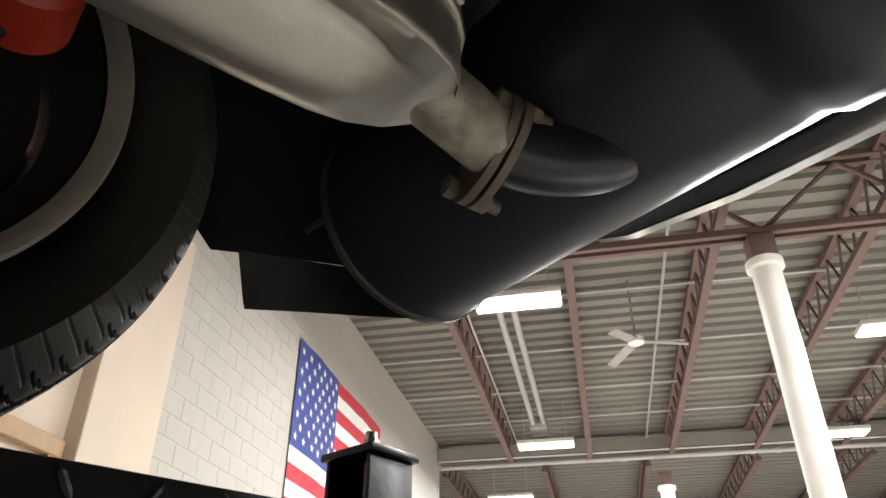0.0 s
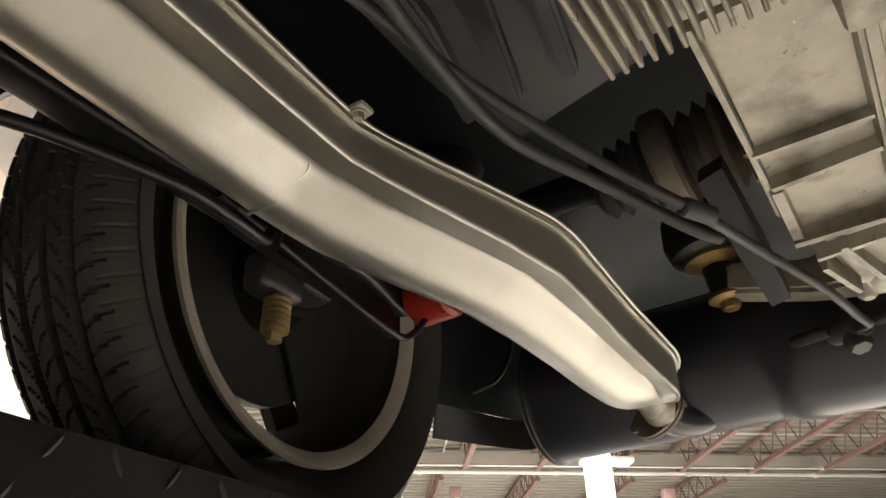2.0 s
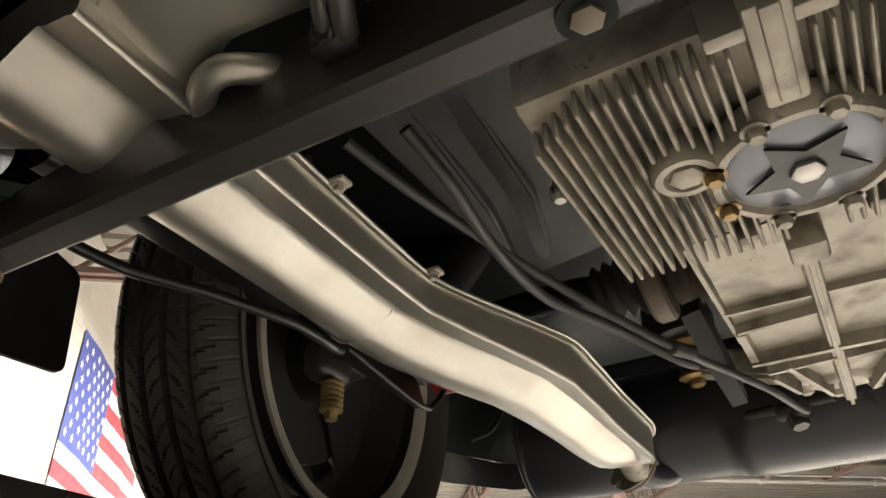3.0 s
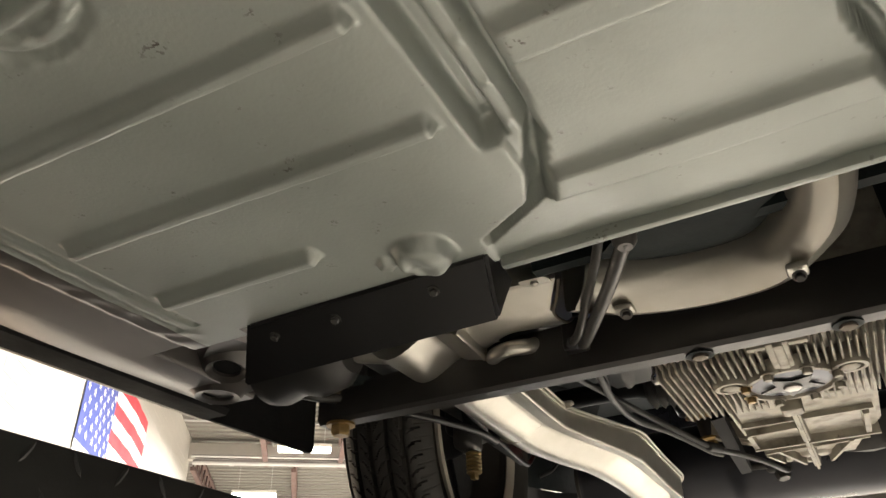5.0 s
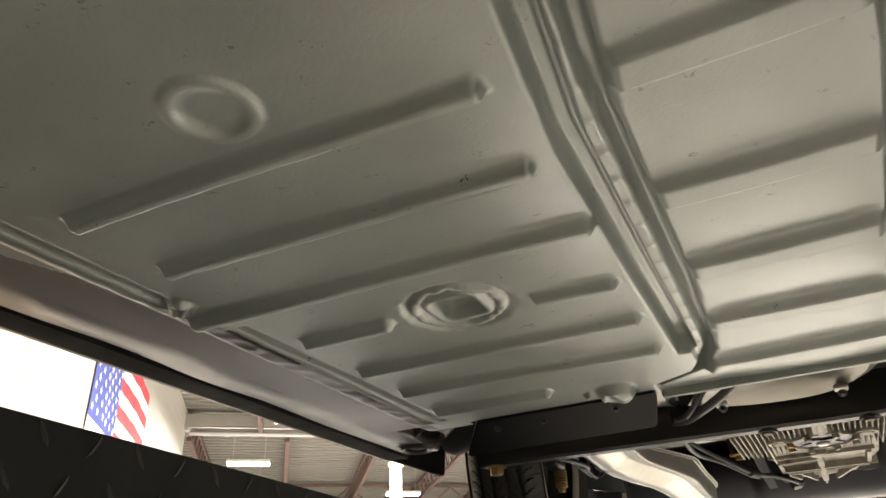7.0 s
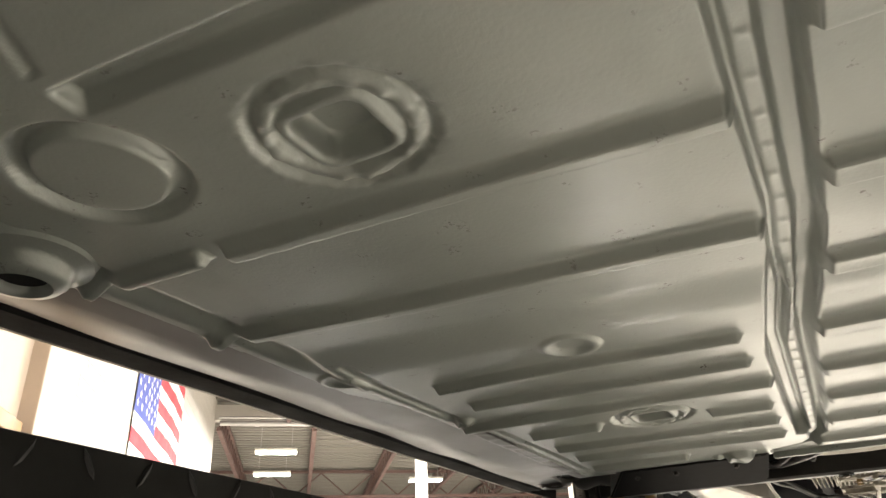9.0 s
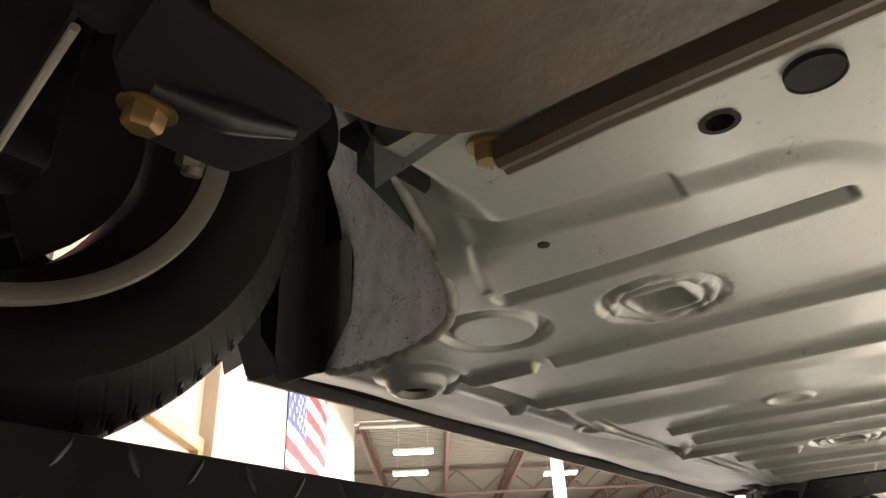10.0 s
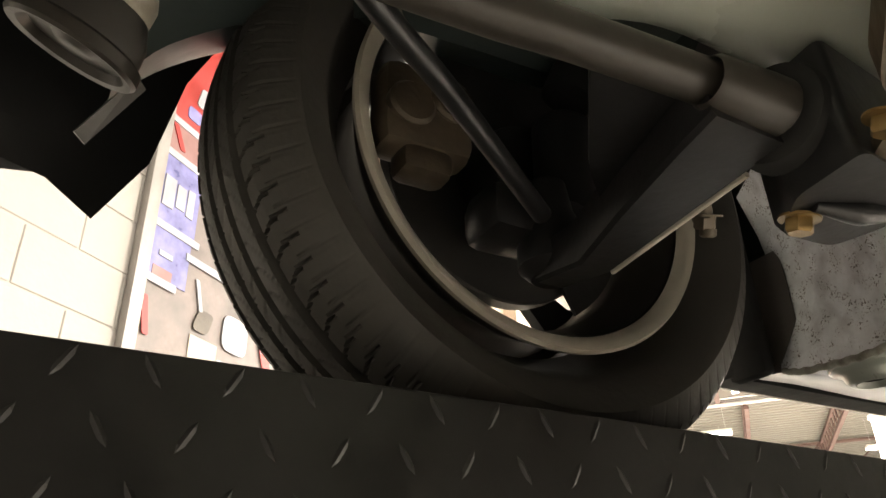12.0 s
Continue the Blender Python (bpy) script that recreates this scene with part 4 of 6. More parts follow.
# ---- wheels ----
def tyre_mesh(xi, xo, yc, zc, R, rim, seg, sipe):
    """A tyre turned about x, with ribs, slots and shoulder cuts in the tread. xi: inner sidewall, xo: outer."""
    w = xi - xo
    prof = []
    prof += [(0.085, rim - 0.012, 0), (0.065, rim + 0.002, 0), (0.045, rim + 0.012, 0), (0.015, rim + 0.028, 0), (0.0, rim + 0.055, 0), (0.004, R - 0.036, 0), (0.016, R - 0.016, 0.5), (0.024, R - 0.010, 1)]
    n = 44
    for k in range(n + 1):
        s = k / n
        prof.append((0.028 + s * (1 - 0.056 / w) * w, R - 0.006 * (2 * s - 1) ** 4, 1))
    prof += [(w - 0.024, R - 0.010, 1), (w - 0.016, R - 0.016, 0.5), (w - 0.004, R - 0.036, 0), (w, rim + 0.055, 0), (w - 0.015, rim + 0.028, 0), (w - 0.045, rim + 0.012, 0), (w - 0.065, rim + 0.002, 0), (w - 0.085, rim - 0.012, 0)]
    th = np.arange(seg) * math.tau / seg
    P = np.array(prof)
    A, S = np.meshgrid(th, P[:, 0])
    Rr = np.repeat(P[:, 1][:, None], seg, 1)
    T = np.repeat(P[:, 2][:, None], seg, 1)
    s = S / w
    g = np.zeros_like(Rr)
    for c in (0.255, 0.415, 0.585, 0.745):
        g = np.maximum(g, (np.abs(s - c) < 0.023) * 0.0085)
    # shoulder cuts and slanted, curved sipes
    ph = (A / math.tau * 88) % 1.0
    sh = (ph + 1.1 * (s - 0.5) ** 2 * 8) % 1.0
    g = np.maximum(g, (((s < 0.235) | (s > 0.765)) & (sh < 0.11)) * 0.0055)
    for lo_, hi_, k_ in ((0.275, 0.395, 1), (0.435, 0.565, -1), (0.605, 0.725, 1)):
        u_ = (s - lo_) / (hi_ - lo_)
        cut = (ph + k_ * 1.15 * u_ + 0.25 * np.sin(u_ * math.pi)) % 1.0
        g = np.maximum(g, ((s > lo_) & (s < hi_ - 0.02 * (k_ > 0))) * (cut < 0.10) * sipe)
    Rr = Rr - g * T
    co = np.stack([xi - S, yc + Rr * np.cos(A), zc + Rr * np.sin(A)], -1).reshape(-1, 3)
    m = len(prof)
    idx = np.arange(m * seg).reshape(m, seg)
    nx = np.roll(idx, -1, 1)
    f = np.stack([idx[:-1], nx[:-1], nx[1:], idx[1:]], -1).reshape(-1, 4)
    return co, f


def wheel(xl, yc, zc, R, side=1, wid=0.175, toe=0.0, camber=0.0, spin=0.0, k_=1.0, sipe=0.004):
    """xl: plane of the rim's inner lip; side 1: right-hand wheel. toe, camber: slopes of that plane; k_: size of the rim."""
    w = new("wheel")
    w.parent = car
    OFFS[w] = Vector((0, 0, 0))
    w.matrix_local = Matrix.Translation(Vector((xl, yc, zc)) - OFFS[car]) @ Euler((0, math.atan(camber), -math.atan(toe))).to_matrix().to_4x4()
    co, f = tyre_mesh(0.014, -(wid + 0.014), 0.0, 0.0, R, 0.2035 * k_, 1584 if side > 0 else 396, sipe)
    co[:, 0] = side * co[:, 0]
    tyre = sheet_part("tyre", co, f, RUBBER, w, "black tyre with ribbed tread and cut shoulders")
    tyre.data.set_sharp_from_angle(angle=radians(40))
    axis = (-side, 0, 0)

    def turned(name, rings, m_, label="", seg=96, parent=w):
        bm = B()
        add_lathe(bm, (0, 0, 0), axis, [(d, r * k_) for d, r in rings], seg, cap=False)
        return part(name, bm, m_, parent, label)

    # rim: rolled lip, bead seat, then the darker drop and the outer flange
    turned("rim", [(0.010, 0.188), (0.003, 0.1945), (-0.001, 0.2005), (-0.002, 0.2035), (0.002, 0.206), (0.008, 0.205), (0.012, 0.196), (0.012, 0.190), (0.010, 0.188)], RIMM, "pale weathered rim barrel", 128)
    turned("barrel", [(0.0125, 0.1865), (0.026, 0.188), (0.033, 0.1835), (0.045, 0.1795), (0.06, 0.166), (0.10, 0.162), (0.13, 0.170), (wid - 0.02, 0.182), (wid, 0.200), (wid, 0.205), (wid - 0.02, 0.188), (0.13, 0.176), (0.10, 0.168), (0.06, 0.172), (0.045, 0.186), (0.03, 0.1935), (0.0125, 0.1945)], BARREL, "dark inner barrel of the rim")
    # face: eight spokes with windows between them
    xo = wid - 0.028
    for k in range(8):
        a0 = math.tau * k / 8 + spin
        outer = [(a, 0.178) for a in np.linspace(a0 - 0.24, a0 + 0.24, 7)]
        inner = [(a, r) for a, r in ((a0 + 0.15, 0.160), (a0 + 0.14, 0.125), (a0 + 0.22, 0.104), (a0 + 0.30, 0.088), (a0 - 0.30, 0.088), (a0 - 0.22, 0.104), (a0 - 0.14, 0.125), (a0 - 0.15, 0.160))]
        bm = B()
        lay = []
        for dx in (0.0, 0.014):
            lay.append([(-side * (xo + dx + 0.014 * max(0.0, (0.17 - r) / 0.08)), r * k_ * math.cos(a), r * k_ * math.sin(a)) for a, r in outer + inner])
        add_loft(bm, lay)
        part("spoke", bm, RIMD, w)
    turned("wheel_hub", [(xo + 0.006, 0.0), (xo + 0.006, 0.092), (xo + 0.012, 0.096), (xo + 0.034, 0.092), (xo + 0.036, 0.0)], RIMD, "", 48)
    turned("brake_disc", [(0.075, 0.05), (0.075, 0.132), (0.077, 0.134), (0.093, 0.134), (0.095, 0.132), (0.095, 0.05)], RIMD, "", 64)
    bm = B()
    arc = [(a, 0.158) for a in np.linspace(-1.03, 2.25, 26)] + [(a, 0.05) for a in np.linspace(2.25, -1.03, 26)]
    add_loft(bm, [[(-side * d, r * k_ * math.cos(a), r * k_ * math.sin(a)) for a, r in arc] for d in (0.066, 0.070)])
    part("dust_shield", bm, UNDERSEAL, w, "black brake dust shield")
    turned("hub_carrier", [(0.03, 0.0), (0.03, 0.045), (0.06, 0.055), (0.09, 0.06), (0.13, 0.06)], BLACK, "", 32)
    return w


wheel(-0.463, -0.120, 1.874, 0.293, wid=0.130, toe=-0.12, camber=0.045, spin=radians(-50))
wheel(-0.437, -2.318, 1.904, 0.294, wid=0.152, toe=-0.03, camber=0.03, spin=radians(-92.5), k_=0.965, sipe=0.0012)
wheel(2 * CX + 0.463, -0.120, 1.874, 0.293, -1, toe=0.12, camber=-0.045)
wheel(2 * CX + 0.437, -2.318, 1.904, 0.294, -1, toe=0.03, camber=-0.03, k_=0.965)

# ---- exhaust: aluminium heater shroud ----
# profile across: share of the width, height over the ridge along the straight part and towards the nose; the last rows climb the upright wall to its lip
PROF = [(0.0, 0.040, 0.036), (0.0, 0.028, 0.024), (0.012, 0.018, 0.016), (0.04, 0.008, 0.008), (0.09, -0.0005, 0.0020), (0.16, -0.0070, -0.0030), (0.24, -0.0105, -0.0055), (0.32, -0.0105, -0.0050), (0.40, -0.0082, -0.0025), (0.48, -0.0036, 0.0008),
        (0.56, 0.0016, 0.0050), (0.64, 0.0066, 0.0112), (0.69, 0.0088, 0.0158), (0.712, 0.0090, 0.0160), (0.735, 0.0068, 0.0120), (0.755, 0.0058, 0.0095), (0.775, 0.0050, 0.0085), (0.86, 0.0028, 0.0045), (0.935, 0.0012, 0.0010), (0.955, -0.0006, -0.0006), (0.975, -0.0012, -0.0012), (0.99, 0.0, 0.0)]
# along: y, outer edge, wall, height of the ridge, height of the wall, depth of the groove
ST = [(-0.700, -0.319, -0.205, 1.772, 0.026, 1.0), (-0.54, -0.319, -0.214, 1.770, 0.026, 1.0), (-0.42, -0.322, -0.219, 1.768, 0.026, 1.0), (-0.348, -0.326, -0.2205, 1.768, 0.026, 1.0), (-0.293, -0.323, -0.206, 1.765, 0.029, 1.0),
      (-0.218, -0.302, -0.183, 1.760, 0.035, 1.0), (-0.155, -0.278, -0.1685, 1.756, 0.041, 1.0), (-0.08, -0.269, -0.1695, 1.754, 0.042, 1.0), (0.0, -0.264, -0.1715, 1.751, 0.042, 1.0), (0.055, -0.262, -0.1705, 1.748, 0.042, 1.0),
      (0.09, -0.260, -0.170, 1.747, 0.041, 0.95), (0.118, -0.258, -0.1705, 1.747, 0.040, 0.7), (0.138, -0.254, -0.174, 1.748, 0.037, 0.15), (0.156, -0.246, -0.181, 1.750, 0.033, 0.0), (0.168, -0.236, -0.191, 1.753, 0.028, 0.0), (0.175, -0.224, -0.203, 1.758, 0.022, 0.0)]


def station(y, L, R, z, wall, gv):
    row = []
    blend = min(1.0, max(0.0, (y + 0.30) / 0.30))
    for f_, h0, h1 in PROF:
        h = h0 + (h1 - h0) * blend
        if 0.1 < f_ < 0.95:
            h = h * gv + (1 - gv) * 0.0015
        row.append((L + (R - L) * f_, y, z + h))
    row += [(R, y, z + 0.003), (R + 0.0005, y, z + wall - 0.003), (R + 0.0012, y, z + wall - 0.0008), (R + 0.0035, y, z + wall - 0.0012), (R + 0.0045, y, z + wall + 0.001), (R + 0.0035, y, z + wall + 0.006), (R - 0.03, y, z + 0.046)]
    return row


rows = []
for k0 in range(len(ST) - 1):
    nn = 8
    quad = [ST[max(0, k0 - 1)], ST[k0], ST[k0 + 1], ST[min(len(ST) - 1, k0 + 2)]]
    for k in range(nn):
        t_ = k / nn
        lin = [p * (1 - t_) + q * t_ for p, q in zip(quad[1], quad[2])]
        cub = [0.5 * (2 * b + (c - a) * t_ + (2 * a - 5 * b + 4 * c - d) * t_ ** 2 + (3 * b - a - 3 * c + d) * t_ ** 3) for a, b, c, d in zip(*quad)]
        rows.append(station(lin[0], *[0.25 * c + 0.75 * l for c, l in zip(cub[1:], lin[1:])]))
rows.append(station(*ST[-1]))
bm = B()
add_loft(bm, rows)
shroud = part("heater_shroud", bm, ALU, car, "pressed aluminium heater shroud with a rolled side, groove and upright wall")
bm = B()
add_tube(bm, [(R_ + 0.0055, y_, z_ + w_ + 0.0035) for y_, L_, R_, z_, w_, g_ in ST[:-2]], 0.0016, 8, 8)
part("flange_lip", bm, ALU, shroud, "thin bright rolled lip")
for x, y, z in ((-0.206, -0.497, 1.797), (-0.213, -0.356, 1.796)):
    bm = B()
    add_box(bm, (x - 0.008, y - 0.007, z), (x + 0.009, y + 0.007, z + 0.005), 0.0025)
    add_hex(bm, (x + 0.001, y, z), (0, 0, -1), 0.004, 0.004, 0.001)
    part("flange_tab", bm, CAST, shroud)
# welded joint across the roll at the bend
bm = B()
bend = station(-0.352, -0.3305, -0.2205, 1.768, 0.026, 1.0)[4:13]
add_tube(bm, [(x, y + 0.002 * math.sin(k * 2.1), z + 0.0004) for k, (x, y, z) in enumerate(bend)], 0.0016, 8, 3)
part("joint_seam", bm, ALU, shroud)
# stub pipe, flange and muffler
bm = B()
add_tube(bm, [(-0.218, 0.155, 1.774), (-0.219, 0.18, 1.769), (-0.222, 0.217, 1.763)], 0.020, 24)
part("exhaust_stub", bm, CAST, car, "stained steel exhaust stub")
fc = Vector((-0.2275, 0.221, 1.7615))
FM = Matrix.Translation(fc) @ pose(0, 0, 0, -10, -30, -6)
for dy, th, m_ in ((-0.005, 0.005, STEELRUST), (0.0025, 0.005, STEELRUST)):
    bm = B()
    out = []
    for k in range(40):
        a = math.tau * k / 40
        r = 0.0235 + 0.011 * abs(math.cos(a)) ** 3
        out.append(FM @ Vector((r * math.cos(a), dy, r * 0.98 * math.sin(a))))
    add_plate(bm, out, FM.to_3x3() @ Vector((0, 1, 0)), th)
    part("exhaust_flange", bm, m_, car, "rusty oval exhaust flange")
for s in (-1, 1):
    bm = B()
    a = FM @ Vector((s * 0.028, -0.014, 0))
    d = FM.to_3x3() @ Vector((0, 1, 0))
    add_cyl(bm, a, a + d * 0.036, 0.0045, 12)
    add_hex(bm, a + d * 0.001, d, 0.007, 0.007)
    add_hex(bm, a + d * 0.022, d, 0.007, 0.007)
    part("flange_bolt", bm, STEELRUST, car)
bm = B()
add_tube(bm, [(-0.222, 0.226, 1.763), (-0.210, 0.255, 1.762), (-0.192, 0.285, 1.772), (-0.182, 0.30, 1.80)], 0.021, 24)
part("muffler_inlet", bm, MUFF, car)
bm = B()
add_lathe(bm, (-0.408, 0.300, 1.840), (1, 0, 0), [(-0.004, 0.0), (0.0, 0.074), (0.003, 0.085), (0.010, 0.0875), (0.016, 0.085), (0.30, 0.085), (0.315, 0.085), (0.325, 0.090), (0.36, 0.091), (0.98, 0.091), (1.0, 0.085), (1.05, 0.08), (1.06, 0.0)], 72, cap=False)
muffler = part("muffler", bm, MUFF, car, "black cylindrical muffler with a rolled end seam")
bm = B()
add_lathe(bm, (-0.4075, 0.300, 1.840), (1, 0, 0), [(0.0, 0.0872), (0.002, 0.0890), (0.007, 0.0890), (0.009, 0.0872)], 72, cap=False)
part("end_seam", bm, SATIN, muffler)
# tail trim behind the muffler
bm = B()
rows = []
for x, y, z in ((-0.340, 0.455, 1.854), (-0.31, 0.465, 1.848), (-0.21, 0.470, 1.8395), (-0.10, 0.470, 1.8365), (0.09, 0.472, 1.836), (0.28, 0.470, 1.8365), (0.50, 0.46, 1.850)):
    rows.append([(x, y - 0.008, z + 0.016), (x, y - 0.003, z + 0.004), (x, y, z), (x, y + 0.014, z + 0.003), (x, y + 0.022, z + 0.10), (x, y + 0.008, z + 0.10), (x, y - 0.003, z + 0.022)])
add_loft(bm, rows)
part("bumper", bm, CHROME, car, "bright rear bumper lower edge")
# side valance behind the wheel
bm = B()
va = [(-0.553, 0.226, 1.798), (-0.52, 0.27, 1.796), (-0.49, 0.32, 1.796), (-0.472, 0.350, 1.797), (-0.462, 0.37, 1.80)]
vb = [(-0.533, 0.205, 1.838), (-0.512, 0.25, 1.836), (-0.488, 0.31, 1.836), (-0.468, 0.35, 1.838), (-0.455, 0.37, 1.84)]
add_loft(bm, [va, vb, [(p[0] - 0.006, p[1] + 0.004, p[2]) for p in vb], [(p[0] - 0.006, p[1] + 0.004, p[2]) for p in va]], closed=False)
part("side_valance", bm, BLACK, car, "black valance strip behind the rear wheel")
bm = B()
add_loft(bm, [[(-0.56, 0.13, 1.905), (-0.545, 0.185, 1.836), (-0.512, 0.25, 1.836), (-0.468, 0.36, 1.838), (-0.45, 0.40, 1.84)],
              [(-0.52, 0.10, 1.95), (-0.50, 0.20, 1.90), (-0.47, 0.26, 1.93), (-0.45, 0.36, 1.95), (-0.44, 0.42, 1.95)],
              [(-0.45, 0.08, 2.08), (-0.44, 0.22, 2.08), (-0.40, 0.30, 2.10), (-0.38, 0.40, 2.10), (-0.38, 0.45, 2.10)]], closed=False)
part("rear_inner_panel", bm, DARK, car)
bm = B()
add_tube(bm, [(-0.50, 0.25, 1.86), (-0.47, 0.27, 1.88), (-0.455, 0.29, 1.93), (-0.44, 0.28, 2.0)], 0.004, 8)
part("drain_hose", bm, HOSE, car)

# ---- engine ----
ENG = new("engine")
ENG.parent = car
OFFS[ENG] = OFFS[car]
tagged(ENG, "finned cast alloy engine case with a round sump plate")
EZ = 1.748
EC = 0.078
bm = B()
add_box(bm, (EC - 0.135, -0.535, EZ + 0.018), (EC + 0.135, -0.335, 1.93), 0.008)
sump = part("sump_case", bm, CAST, ENG)
k = 0
x = EC - 0.130
while x < EC + 0.131:
    if abs(x - EC) > 0.016:
        y0, y1 = -0.53 + 0.02 * max(0, (abs(x - EC) - 0.10) / 0.03), -0.338
        for a, b in ((y0, y1),):
            cut = []
            d2 = 0.056 ** 2 - (x - EC) ** 2
            segs = [(a, b)]
            if d2 > 0:
                h = math.sqrt(d2)
                segs = [(a, -0.424 - h), (-0.424 + h, b)]
            d3 = 0.022 ** 2 - (x - EC + 0.062) ** 2
            for s0, s1 in segs:
                if d3 > 0 and s0 < -0.45 < s1:
                    h3 = math.sqrt(d3)
                    cut += [(s0, -0.45 - h3), (-0.45 + h3, s1)]
                else:
                    cut.append((s0, s1))
            for s0, s1 in cut:
                if s1 - s0 > 0.012:
                    bm = B()
                    add_box(bm, (x - 0.0014, s0, EZ), (x + 0.0014, s1, EZ + 0.024), 0.0009, seg=1)
                    part("fin", bm, CAST, sump)
    x += 0.0078
bm = B()
add_box(bm, (EC - 0.011, -0.56, EZ - 0.004), (EC + 0.011, -0.485, EZ + 0.03), 0.003)
add_box(bm, (EC - 0.004, -0.56, EZ - 0.007), (EC + 0.006, -0.49, EZ + 0.02), 0.002)
add_box(bm, (EC - 0.03, -0.545, EZ + 0.001), (EC + 0.03, -0.535, EZ + 0.03), 0.002)
part("case_seam", bm, CAST, ENG)
# sump plate with a pressed star
bm = B()
add_lathe(bm, (EC, -0.424, EZ + 0.012), (0, 0, -1), [(0, 0.058), (0.012, 0.056), (0.016, 0.052), (0.016, 0.0475), (0.012, 0.0455), (0.010, 0.0)], 48)
plate = part("sump_plate", bm, CAST, ENG)
bm = B()
add_lathe(bm, (EC, -0.424, EZ + 0.0035), (0, 0, -1), [(0, 0.045), (0.003, 0.045), (0.005, 0.042), (0.005, 0.0)], 48, cap=False)
part("plate_dish", bm, DISH, plate)
bm = B()
pts = []
for k in range(10):
    r = 0.036 if k % 2 == 0 else 0.018
    a = math.tau * k / 10 + 0.4
    pts.append((EC + r * math.cos(a), -0.424 + r * math.sin(a), EZ - 0.0034))
add_plate(bm, pts, (0, 0, -1), 0.002)
part("star_pressing", bm, BLACK, plate, "dark star pressing", smooth=False)
bm = B()
add_hex(bm, (EC, -0.424, EZ - 0.003), (0, 0, -1), 0.010, 0.006)
part("plate_plug", bm, ZINC, plate)
for k in range(8):
    bm = B()
    a = math.tau * (k + 0.5) / 8
    add_hex(bm, (EC + 0.052 * math.cos(a), -0.424 + 0.052 * math.sin(a), EZ - 0.003), (0, 0, -1), 0.0055, 0.006, 0.001)
    part("plate_nut", bm, YZINC if k in (3, 4) else CAST, plate)
for sx in (-1, 1):
    bm = B()
    add_lathe(bm, (EC + sx * 0.062, -0.45, EZ + 0.02), (0, 0, -1), [(0, 0.021), (0.02, 0.020), (0.024, 0.018), (0.024, 0.0135), (0.018, 0.012), (0.018, 0.0)], 28)
    add_lathe(bm, (EC + sx * 0.062, -0.45, EZ), (0, 0, -1), [(0, 0.0105), (0.004, 0.0105), (0.005, 0.009)], 6)
    part("drain_plug", bm, CAST, ENG)

# rear case with framed panels
CZ = 1.765
bm = B()
add_loft(bm, [[(-0.012, -0.335, CZ + 0.006), (EC * 2 + 0.012, -0.335, CZ + 0.006), (EC * 2 + 0.03, -0.335, 1.95), (-0.03, -0.335, 1.95)],
              [(-0.014, -0.10, CZ + 0.008), (EC * 2 + 0.014, -0.10, CZ + 0.008), (EC * 2 + 0.03, -0.10, 1.95), (-0.03, -0.10, 1.95)],
              [(0.004, -0.06, CZ + 0.008), (EC * 2 - 0.004, -0.06, CZ + 0.008), (EC * 2 + 0.01, -0.06, 1.95), (-0.01, -0.06, 1.95)],
              [(0.024, 0.06, CZ + 0.01), (EC * 2 - 0.024, 0.06, CZ + 0.01), (EC * 2 - 0.02, 0.06, 1.95), (0.02, 0.06, 1.95)]])
bmesh.ops.bevel(bm, geom=bm.edges[:], offset=0.006, segments=2, affect="EDGES")
gear = part("gear_case", bm, CAST, ENG, "pale cast alloy gear case with ribs")
ribs = [((EC - 0.012, -0.31), (EC - 0.012, 0.08), 0.008, 0.008), ((EC - 0.012, -0.31), (EC - 0.012, 0.085), 0.003, 0.012), ((-0.010, -0.085), (0.165, -0.085), 0.006, 0.010), ((-0.006, -0.16), (-0.006, -0.085), 0.006, 0.008), ((0.15, -0.19), (0.15, -0.085), 0.006, 0.008),
        ((0.02, -0.06), (0.05, 0.05), 0.004, 0.01), ((0.125, -0.06), (0.09, 0.05), 0.004, 0.01),
        ((-0.010, -0.205), (0.060, -0.205), 0.003, 0.006), ((-0.008, -0.165), (0.060, -0.172), 0.004, 0.008), ((0.072, -0.205), (0.160, -0.205), 0.003, 0.006), ((-0.012, -0.33), (-0.010, -0.16), 0.003, 0.004),
        ((0.0, -0.05), (0.066, -0.058), 0.004, 0.009), ((0.002, -0.03), (0.02, 0.03), 0.004, 0.008), ((0.072, -0.05), (0.15, -0.06), 0.004, 0.008)]
for (xa, ya), (xb, yb), w, h in ribs:
    bm = B()
    a, b = Vector((xa, ya, CZ + 0.012)), Vector((xb, yb, CZ + 0.012))
    d = (b - a).normalized()
    n_ = Vector((-d.y, d.x, 0)) * w
    add_loft(bm, [[a - n_, a + n_, a + n_ * 0.6 - Vector((0, 0, h + 0.006)), a - n_ * 0.6 - Vector((0, 0, h + 0.006))], [b - n_, b + n_, b + n_ * 0.6 - Vector((0, 0, h + 0.006)), b - n_ * 0.6 - Vector((0, 0, h + 0.006))]])
    part("case_rib", bm, CAST, gear)
bm = B()
add_box(bm, (EC - 0.024, -0.335, 1.742), (EC + 0.002, -0.306, CZ + 0.01), 0.004)
part("case_lug", bm, CAST, gear)
for xa, xb in ((-0.052, -0.036), (0.03, 0.05)):
    bm = B()
    add_box(bm, (EC + xa, -0.350, 1.752), (EC + xb, -0.338, CZ + 0.01), 0.003)
    part("case_lug", bm, CAST, gear)

